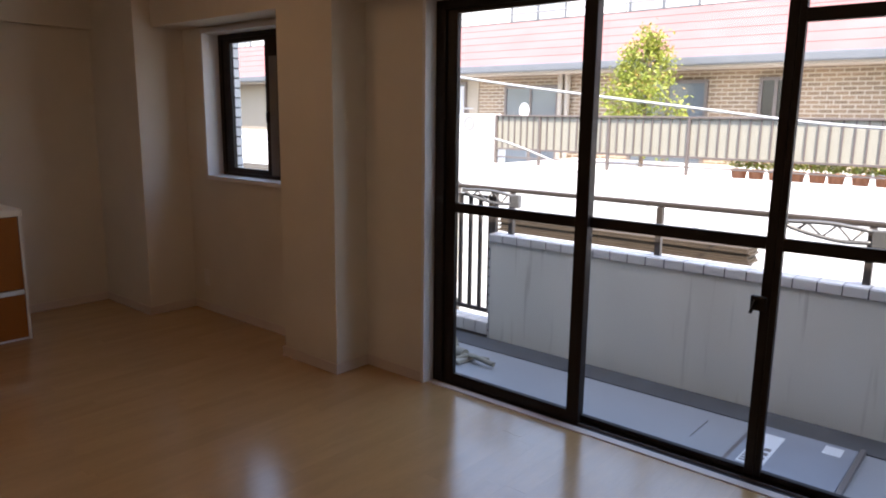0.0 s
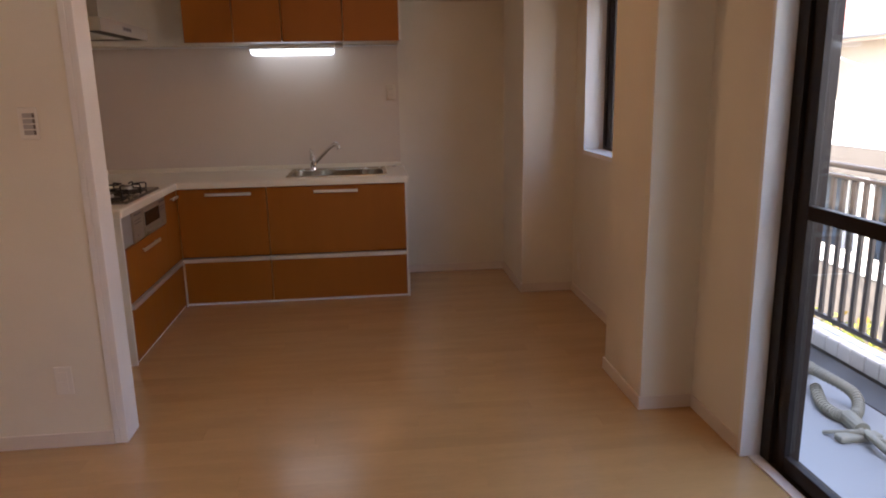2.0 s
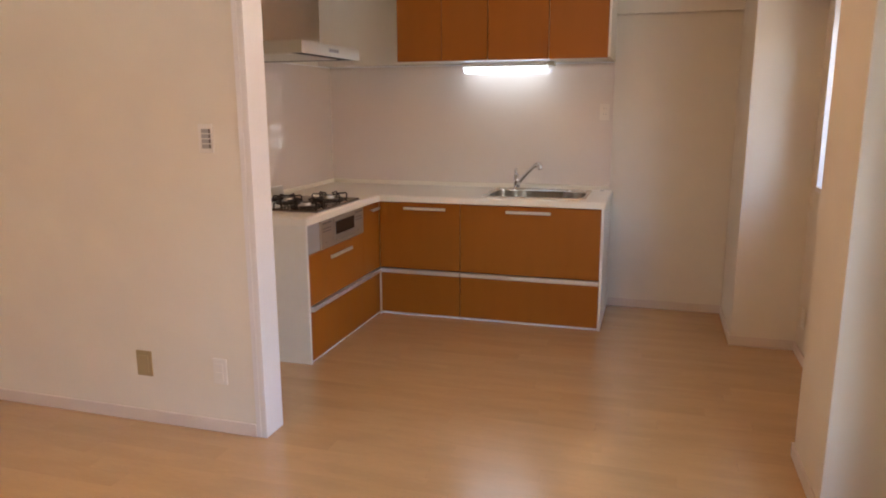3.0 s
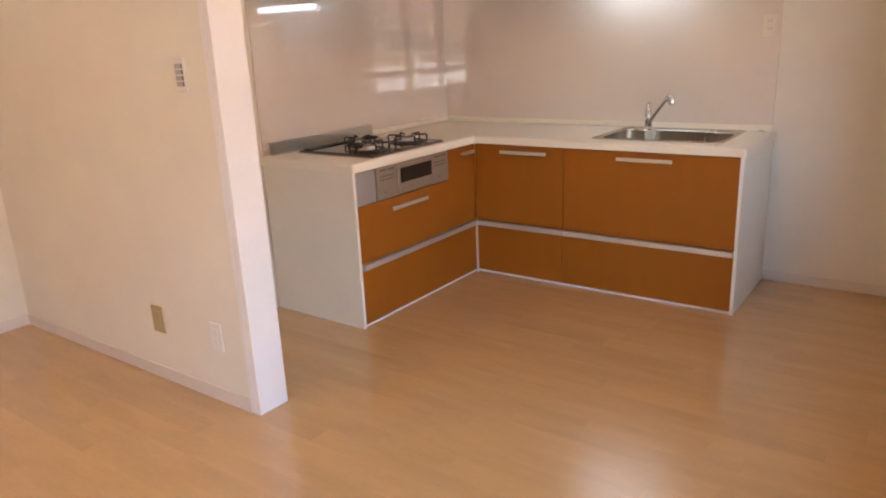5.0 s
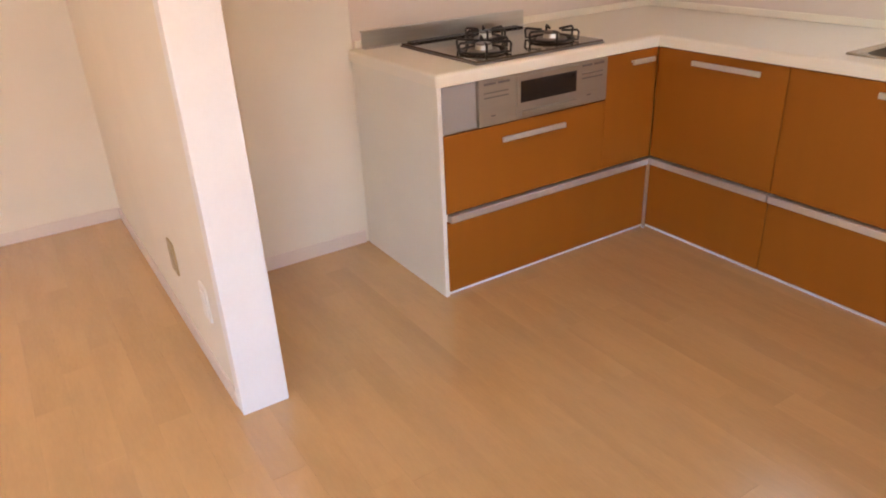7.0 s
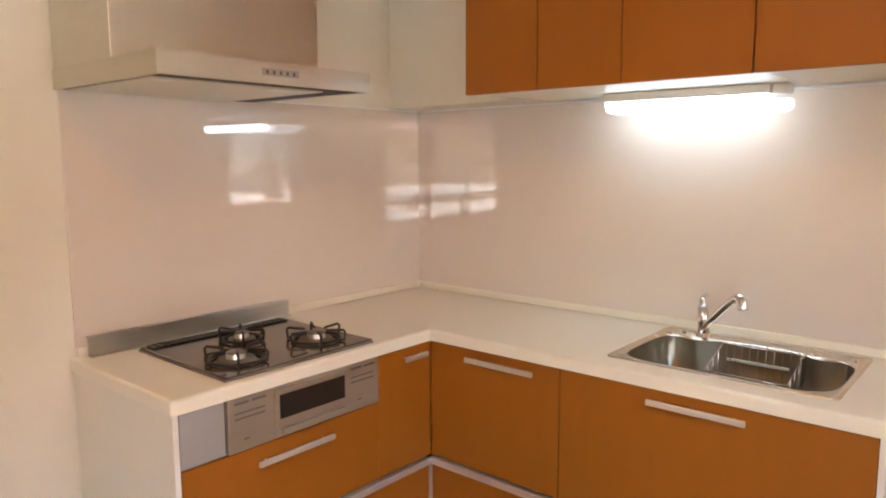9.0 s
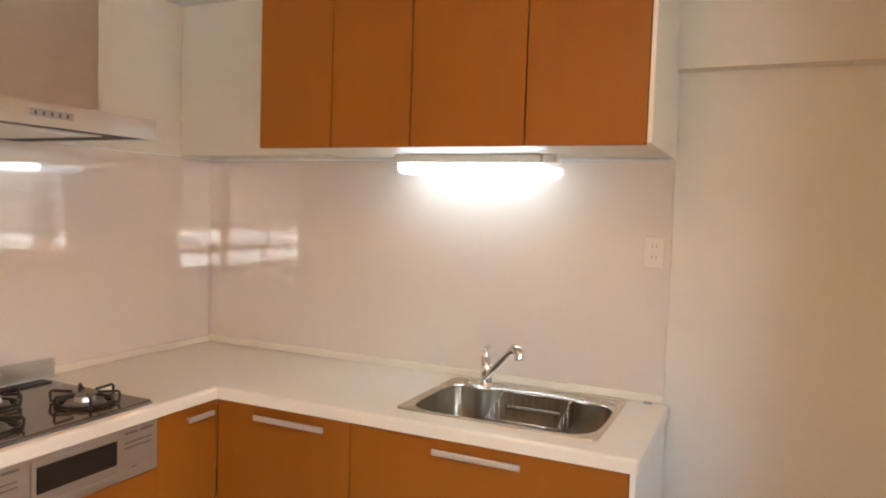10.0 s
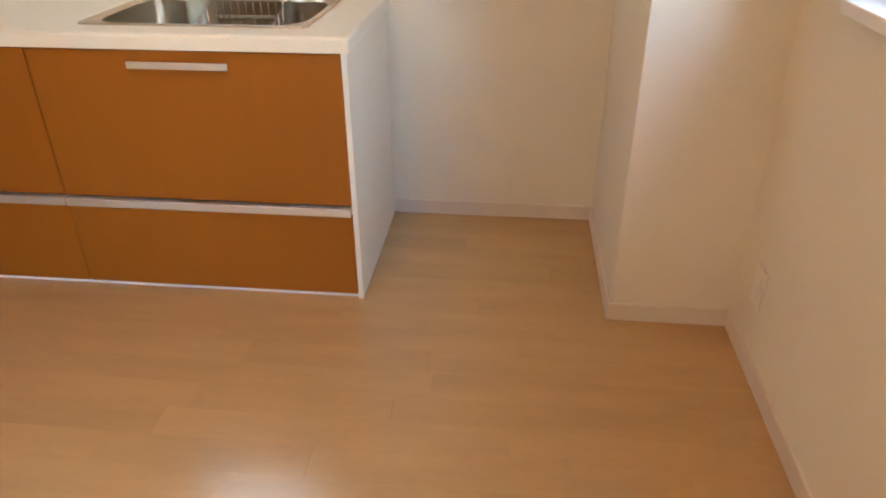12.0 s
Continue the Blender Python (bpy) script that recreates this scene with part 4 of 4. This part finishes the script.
def floor_hatch():
    h = thing("escape_hatch", (4.0, -4.84, BF), "grey metal escape hatch lying on the balcony floor", "hatch")
    part("lid", block(3.74, 4.27, -5.02, -4.56, BF + 0.0004, BF + 0.022, 0.006), HATCH_GREY, h)
    part("rim", blocks((3.72, 4.29, -5.045, -5.022, BF + 0.0004, BF + 0.03), (3.72, 4.29, -4.558, -4.535, BF + 0.0004, BF + 0.012), edge=0.003), GREY_SEAL, h)
    lab = part("label_sheet", block(3.78, 4.17, -4.715, -4.60, BF + 0.0224, BF + 0.0232), PAPER_WHITE, h, "white instruction label")
    for k in range(9):
        x = 3.80 + k * 0.026
        part("label_bar", block(x, x + 0.014, -4.65, -4.607, BF + 0.0234, BF + 0.0238), GREY_MARK, lab)
    for k in range(4):
        x = 3.80 + k * 0.055
        part("label_bar", block(x, x + 0.035, -4.70, -4.67, BF + 0.0234, BF + 0.0238), GREY_MARK, lab)
    part("label_sheet", block(4.13, 4.23, -4.965, -4.885, BF + 0.0224, BF + 0.0232), PAPER_WHITE, h, "small white label")


floor_hatch()
setting("floor_seam", block(3.93, 4.17, -4.333, -4.328, BF + 0.0002, BF + 0.0016), GUTTER_GREY, "thin seam in the balcony vinyl", "seam")


def floor_hose():
    h = thing("drain_hose", (4.1, -2.6, BF), "grey flexible hose lying looped on the balcony floor", "hose")
    z = BF + 0.026
    loop = arc([(4.28, -2.05, z), (4.16, -2.18, z + 0.06), (4.12, -2.36, z + 0.10), (4.20, -2.50, z + 0.05), (4.15, -2.60, z), (4.06, -2.62, z), (4.05, -2.50, z), (4.14, -2.30, z)], 8)
    hose = part("hose", pipe(loop, 0.024, 12), HOSE_GREY, h)
    ribs = bmesh.new()
    for a, b in zip(loop, loop[1:]):
        a, b = Vector(a), Vector(b)
        count = max(1, int((b - a).length / 0.016))
        step = (b - a).normalized() * 0.004
        for k in range(count):
            c = a.lerp(b, (k + 0.5) / count)
            rod(c - step, c + step, 0.0285, 12, bm=ribs)
    part("ribs", ribs, HOSE_GREY, hose)
    part("coupling", rod((4.08, -2.63, z), (4.06, -2.76, z), 0.036, 14), HOSE_GREY, h)
    part("foot", block(3.92, 4.12, -2.82, -2.765, BF + 0.0004, BF + 0.03, 0.01), HOSE_GREY, h)
    for x, y in ((3.90, -2.72), (4.14, -2.90), (4.13, -2.70)):
        part("prong", rod((4.02, -2.79, z + 0.012), (x, y, BF + 0.010), 0.011, 8, 0.009), HOSE_GREY, h)
    part("spout", pipe(arc([(4.05, -2.80, z + 0.01), (4.02, -2.90, z + 0.02), (4.03, -3.02, z)]), 0.017, 10), HOSE_GREY, h)


floor_hose()


# ---- across the street ----
setting("ground", block(-60, 400, -250, 250, -3.8, -3.5), ASPHALT, "asphalt yard below the balcony", "ground")


def far_building():
    b = thing("apartment_building", (14, 0, -3.5), "brick-clad low apartment building with a pink shingled roof", "building")
    y0, y1 = -24.0, 22.0
    wall = part("wall", block(14.0, 22.0, y0, y1, -3.5, 2.42), FACADE_BRICK, b, "tan facing-brick wall")
    part("soffit", block(13.35, 14.0, y0, y1, 2.36, 2.42), SOFFIT_CREAM, b)
    part("gutter", block(13.25, 13.42, y0, y1, 2.40, 2.56, 0.03), EAVE_GREY, b, "grey eaves gutter")
    bm = bmesh.new()
    rows = 6
    for k in range(rows):
        s0, s1 = k / rows, (k + 1) / rows
        xa, za = 13.42 + 1.35 * s0, 2.55 + 1.10 * s0
        xb, zb = 13.42 + 1.35 * s1, 2.55 + 1.10 * s1
        v = [bm.verts.new(c) for c in ((xa - 0.004, y0, za + 0.014), (xa - 0.004, y1, za + 0.014), (xb, y1, zb), (xb, y0, zb), (xa - 0.004, y0, za), (xa - 0.004, y1, za))]
        bm.faces.new((v[0], v[1], v[2], v[3]))
        bm.faces.new((v[4], v[5], v[1], v[0]))
    part("roof", bm, ROOF_PINK, b, "pink shingled sloping roof")
    part("roof_cap", block(14.74, 22.0, y0, y1, 3.55, 3.66), GUTTER_GREY, b)
    part("upper_wall", block(16.6, 22.0, y0, y1, 3.66, 6.2), RENDER_WHITE, b, "white upper storey set back")
    y = y0 + 1
    while y < y1 - 1:
        up = part("window", block(16.55, 16.599, y, y + 1.6, 3.9, 5.6), CURTAIN, b, "pale curtained window")
        part("frame", blocks((16.52, 16.55, y - 0.05, y, 3.85, 5.65), (16.52, 16.55, y + 1.6, y + 1.65, 3.85, 5.65), (16.52, 16.55, y + 0.77, y + 0.83, 3.85, 5.65)), EAVE_GREY, up)
        y += 3.4
    for z in (3.86, 4.06, 4.26):
        part("roof_rail", rod((14.9, y0, z), (14.9, y1, z), 0.018, 8), POLE_GREY, b)
    y = y0 + 0.5
    while y < y1:
        part("roof_post", rod((14.9, y, 3.66), (14.9, y, 4.28), 0.022, 8), POLE_GREY, b)
        y += 1.4
    for a, c, lo, hi in ((2.75, 4.05, 0.2, 2.08), (-0.47, 0.95, 0.2, 2.12), (-1.95, -1.5, 1.2, 2.14), (-6.2, -4.6, 0.2, 2.12), (5.3, 7.05, 0.2, 2.2), (8.2, 9.3, 0.3, 2.0), (-9.6, -8.0, 0.2, 2.12)):
        pale = a in (8.2, -6.2)
        w = part("window", block(13.945, 13.974, a, c, lo, hi), CURTAIN if pale else DARK_PLASTIC if a == -1.95 else FAR_GLASS, b, "window with a drawn white curtain" if pale else "dark reflecting window")
        if a == 5.3:
            part("curtain", block(13.938, 13.9445, a, (a + c) / 2, lo + 0.04, hi - 0.04), CURTAIN, w, "pale curtain behind one sash")
        part("frame", blocks((13.92, 13.97, a - 0.06, a, lo - 0.05, hi + 0.06), (13.92, 13.97, c, c + 0.06, lo - 0.05, hi + 0.06),
                             (13.92, 13.97, a, c, hi, hi + 0.06), (13.925, 13.937, (a + c) / 2 - 0.03, (a + c) / 2 + 0.03, lo, hi)), FAR_RAIL, w)
    part("plain_wall", block(13.975, 13.9995, 4.9, y1, -3.5, 2.359), BEIGE_WALL, b, "beige rendered wall beside the brick")
    part("door_panel", block(13.955, 13.974, 7.12, 7.9, 0.62, 2.1, 0.004), FAR_GLASS, b, "grey panel beside the window")
    part("pipe", rod((13.9, 2.45, -3.5), (13.9, 2.45, 2.4), 0.06, 12), SOFFIT_CREAM, b, "cream drainpipe")
    part("pipe", rod((13.9, 2.62, -3.5), (13.9, 2.62, 2.4), 0.06, 12), SOFFIT_CREAM, b, "cream drainpipe")
    part("terrace_wall", block(9.95, 10.12, y0, 2.10, -3.5, 0.70, 0.01), RENDER_WHITE, b, "white rendered terrace wall")
    part("terrace_floor", block(10.12, 14.0, y0, 2.10, 0.45, 0.62), RENDER_WHITE, b)
    part("terrace_pier", block(9.95, 10.4, 1.50, 2.48, 0.70, 1.18, 0.01), RENDER_WHITE, b)
    part("balcony_wall", block(9.95, 10.12, 2.10, 12.0, 0.345, 0.48, 0.01), RENDER_WHITE, b)
    # flat fascia in place of a recess, with the recess's shade in its colour
    part("fascia", block(9.96, 10.12, 2.104, 12.0, -0.12, 0.344), SHADE_FASCIA, b, "fascia darkened for the shaded recess under the balcony wall")
    part("ledge", block(9.93, 10.16, 2.104, 12.0, -1.72, -1.46, 0.01), RENDER_WHITE, b, "white ledge of the lower balcony")
    part("base_wall", block(9.96, 10.12, 2.104, 12.0, -3.5, -1.7205), SHADE_FASCIA, b)
    for y in (2.20, 2.75, 3.62, 4.30, 5.15, 6.4, 7.7, 9.0):
        part("pillar", block(9.965, 10.11, y, y + 0.17, -1.459, -0.121, 0.006), RENDER_WHITE, b)
    part("lower_wall", block(11.6, 14.0, 2.11, 12.0, -3.5, -0.001), RENDER_WHITE, b, "grey shaded wall of the lower storey")
    for y in (3.0, 5.4, 7.8):
        low = part("window", block(11.56, 11.599, y, y + 1.5, -2.4, -0.5), FAR_GLASS, b)
        part("frame", blocks((11.53, 11.56, y - 0.06, y, -2.45, -0.45), (11.53, 11.56, y + 1.5, y + 1.56, -2.45, -0.45), (11.53, 11.56, y, y + 1.5, -0.5, -0.44)), RENDER_WHITE, low)
    part("balcony_pier", block(9.951, 10.12, 4.24, 12.0, 0.48, 1.10, 0.01), RENDER_WHITE, b)
    part("balcony_pier", block(9.951, 10.12, 2.10, 2.48, 0.48, 1.20, 0.01), RENDER_WHITE, b)
    part("balcony_floor", block(10.121, 14.0, 2.11, 12.0, 0.0, 0.119), RENDER_WHITE, b)
    for a, c in ((2.52, 3.36), (3.40, 4.22)):
        s = part("screen", block(9.99, 10.01, a, c, 0.52, 1.12), FROSTED, b, "frosted balcony screen")
        part("frame", blocks((9.98, 10.02, a - 0.03, a, 0.48, 1.18), (9.98, 10.02, c, c + 0.02, 0.48, 1.18), (9.98, 10.02, a, c, 1.12, 1.16), (9.98, 10.02, a, c, 0.485, 0.52)), FAR_RAIL, s)


far_building()


def terrace_railing():
    r = thing("terrace_railing", (10.04, -5, 0.70), "brown terrace railing backed with cream panels", "railing")
    y0, y1 = -18.0, 1.46
    part("top_rail", block(10.01, 10.07, y0, y1, 1.462, 1.49, 0.005), FAR_RAIL, r)
    part("low_rail", block(10.02, 10.06, y0, y1, 0.93, 0.96, 0.004), FAR_RAIL, r)
    part("low_rail", block(10.02, 10.06, y0, y1, 0.80, 0.82, 0.004), FAR_RAIL, r)
    bar = None
    posts = [y1 - 0.02, 0.60] + [-0.59 - 1.19 * k for k in range(15)]
    for north, south in zip(posts, posts[1:]):
        part("post", block(10.012, 10.068, north - 0.018, north + 0.018, 0.70, 1.4615), FAR_RAIL, r)
        part("panel", block(10.053, 10.063, south + 0.022, north - 0.022, 0.962, 1.4605), CREAM_PANEL, r, "cream privacy panel")
        count = round((north - south) / 0.128)
        for k in range(1, count):
            if bar is None:
                ob = part("bar", block(10.028, 10.046, -0.010, 0.010, 0.9605, 1.4615), FAR_RAIL, r)
                bar = ob.data
            else:
                ob = new("bar", bar)
                ob.parent = r
                ob.matrix_parent_inverse = r.matrix_basis.inverted()
            ob.location.y = north + (south - north) * k / count


terrace_railing()


def aircon():
    a = thing("air_conditioner", (10.2, 1.8, 1.18), "white outdoor air-conditioning unit on the terrace pier", "air conditioner")
    part("case", block(10.0, 10.3, 1.52, 2.2, 1.1805, 1.50, 0.015), RENDER_WHITE, a)
    part("grille", block(9.985, 9.9995, 1.80, 2.15, 1.21, 1.47, 0.004), GREY_PANEL, a)
    ring = [(9.982, 1.97 + 0.10 * math.cos(k * math.tau / 20), 1.34 + 0.10 * math.sin(k * math.tau / 20)) for k in range(20)]
    part("fan_ring", pipe(ring, 0.006, 6, closed=True), GREY_SEAL, a)


aircon()


def dish():
    d = thing("satellite_dish", (13.4, 3.1, 0.62), "small white satellite dish on a pole", "satellite dish")
    part("pole", rod((13.4, 3.1, 0.62), (13.4, 3.1, 1.55), 0.025, 10), EAVE_GREY, d)
    loops = [[Vector((13.33 - 0.06 * (q / 0.15) ** 2, 3.1 + 0.8 * q * math.cos(k * math.tau / 24), 1.60 + q * math.sin(k * math.tau / 24))) for k in range(24)] for q in (0.16, 0.11, 0.05)]
    loft(loops, PAPER_WHITE, "reflector", d)


dish()


def tree(x, y, z0, height, width, seed, label):
    rng = random.Random(seed)
    t = thing("tree", (x, y, z0), label, "tree")
    trunk = rod((x, y, z0), (x + 0.02, y - 0.02, z0 + height * 0.85), 0.045, 8, 0.012)
    clumps = []
    for k in range(70):
        s = 0.16 + 0.80 * (k + rng.random()) / 70
        a = rng.uniform(0, math.tau)
        girth = math.sin(min(1.0, 0.30 + 0.72 * s) * math.pi) ** 0.6
        reach = width * 0.5 * girth * rng.uniform(0.25, 1.0)
        p = Vector((x, y, z0 + height * (s - 0.08)))
        q = Vector((x + math.cos(a) * reach, y + math.sin(a) * reach, z0 + height * s))
        if k % 3 == 0:
            rod(p, q, 0.012, 5, 0.004, bm=trunk)
        clumps.append(q)
    part("trunk", trunk, BARK, t)
    for name, count, material in (("crown", 90, LEAF), ("crown_tips", 7, LEAF_TIP)):
        bm = bmesh.new()
        for q in clumps:
            wide = width * rng.uniform(0.045, 0.085)
            for _ in range(count):
                c = q + Vector([max(-1.7, min(1.7, rng.gauss(0, 1))) * w for w in (wide, wide, wide * 1.4)])
                if name == "crown_tips":
                    c.z += wide
                n = Vector((rng.gauss(0, 1), rng.gauss(0, 1), rng.gauss(0.5, 1))).normalized()
                u = n.orthogonal().normalized()
                u = (Matrix.Rotation(rng.uniform(0, math.tau), 3, n) @ u) * rng.uniform(0.025, 0.045)
                w = n.cross(u) * 0.5
                bm.faces.new([bm.verts.new(c + d) for d in (-u, w - n * 0.004, u, -w - n * 0.004)])
        part(name, bm, material, t)


tree(12.3, -0.06, 0.62, 2.28, 1.42, 3, "bushy yellow-green evergreen tree on the terrace")
tree(12.6, -4.25, 0.62, 1.75, 1.2, 8, "small yellow-green shrub tree on the terrace")
tree(6.1, -0.7, -3.5, 2.62, 2.0, 12, "leafy green garden tree below the balcony")
tree(6.5, 0.75, -3.5, 2.50, 1.9, 21, "leafy yellow-green garden shrub below the balcony")
tree(6.7, 2.15, -3.5, 2.35, 1.9, 34, "leafy yellow-green garden shrub below the balcony")


def flower_pots():
    rng = random.Random(5)
    for k in range(9):
        y = -2.35 - k * 0.24 - rng.uniform(0, 0.05)
        p = thing("flower_pot", (10.35, y, 0.62), "terracotta flower pot with a leafy plant behind the railing", "flower pot", group="terrace pots")
        loops = [[Vector((10.35 + q * math.cos(a * math.tau / 16), y + q * math.sin(a * math.tau / 16), z)) for a in range(16)]
                 for q, z in ((0.075, 0.6205), (0.10, 0.78), (0.112, 0.782), (0.112, 0.81), (0.095, 0.81), (0.09, 0.79))]
        loft(loops, TERRACOTTA, "pot", p)
        for name, count, material in (("leaves", 170, LEAF), ("flowers", 14, FLOWER_RED)):
            bm = bmesh.new()
            for _ in range(count):
                c = Vector((10.35 + rng.gauss(0, 0.07), y + rng.gauss(0, 0.10), 0.83 + abs(rng.gauss(0, 0.08)) + (0.05 if name == "flowers" else 0)))
                n = Vector((rng.gauss(0, 1), rng.gauss(0, 1), rng.gauss(0.4, 1))).normalized()
                u = n.orthogonal().normalized() * rng.uniform(0.016, 0.032)
                w = n.cross(u) * 0.6
                bm.faces.new([bm.verts.new(c + d) for d in (-u, w, u, -w)])
            part(name, bm, material, p)


flower_pots()


def low_roof():
    r = thing("board_fence", (7.09, -2.3, -3.5), "brown boarded fence topped with loose weathered planks", "fence")
    part("wall", block(7.02, 7.16, -3.60, -0.93, -3.5, 0.19), BROWN_BOARD, r)
    for k in range(6):
        z = 0.1905 + k * 0.024
        part("board", block(6.96 + 0.008 * (k % 4), 7.22, -3.63 + 0.012 * (k % 3), -0.88 - 0.03 * (k % 2), z, z + 0.0215, 0.003), BROWN_BOARD, r)


low_roof()


def cable(name, points, r, material, label):
    tagged(part(name, pipe(arc(points, 8), r, 8), material, None), label, "cable")


cable("overhead_cable", [(13.8, 17.0, 4.6), (9.4, 8.0, 3.35), (7.0, 1.217, 2.175), (7.0, -0.342, 1.885), (7.0, -2.89, 1.569), (7.0, -4.56, 1.40), (5.6, -6.6, 1.42), (OUT + 0.02, -8.1, 1.6)], 0.013, CABLE_WHITE, "thick white overhead cable crossing the yard")
cable("overhead_cable", [(13.8, 13.0, 4.5), (8.0, 4.0, 2.1), (6.4, 0.0, 1.40), (6.4, -1.4, 1.20), (6.6, -3.0, 0.62), (7.2, -3.5, 0.30)], 0.010, CABLE_WHITE, "thin white overhead cable crossing the yard")


def laundry_rack():
    r = thing("laundry_rack", (10.35, 3.4, 0.12), "pale metal laundry poles on uprights on the far balcony", "laundry rack")
    for y in (2.3, 4.6):
        part("upright", rod((10.35, y, 0.1192), (10.35, y, 1.62), 0.016, 10), FAR_RAIL, r)
    for x, z in ((10.30, 1.60), (10.40, 1.44)):
        part("pole", rod((x, 2.15, z - 0.01), (x, 4.75, z + 0.02), 0.013, 10), POLE_GREY, r)


laundry_rack()


# ---- floor strips ----
def floor_strips():
    f = setting("floor", block(WEST, EAST + 0.02, SOUTH, NORTH, -0.10, -0.0125), FLOOR_BASE, "pale maple strip floor with a glossy finish", "floor")
    rng = random.Random(11)
    step, long = 0.1010, 0.909
    kept, rest, shared = 0, bmesh.new(), {}
    row = 0
    y = NORTH
    while y > SOUTH + 0.01:
        x_start = 0.0 if y > SPLIT_N else WEST
        x = x_start
        first = long * ((row * 0.37) % 1.0)
        length = max(0.18, first)
        while x < EAST - 0.01:
            length = min(length, EAST + 0.018 - x) if EAST - x - length > 0.12 else EAST + 0.018 - x
            key = round(length, 3)
            if y > -6.05 and kept < 330:
                if key not in shared:
                    bm = block(0.0001, key - 0.0001, -step + 0.0001, -0.0001, -0.0122, 0.0)
                    ob = part("strip", bm, MAPLE, f)
                    shared[key] = ob.data
                else:
                    ob = new("strip", shared[key])
                    ob.parent = f
                ob.location = (x, y, 0)
                kept += 1
            else:
                block(x + 0.0003, x + key - 0.0003, y - step + 0.0003, y - 0.0003, -0.0122, 0.0, bm=rest)
            x += length
            length = long * rng.choice((1.0, 1.0, 0.75, 0.6))
        y -= step
        row += 1
    tagged(part("strips", rest, MAPLE, f), kind="stuff")


floor_strips()
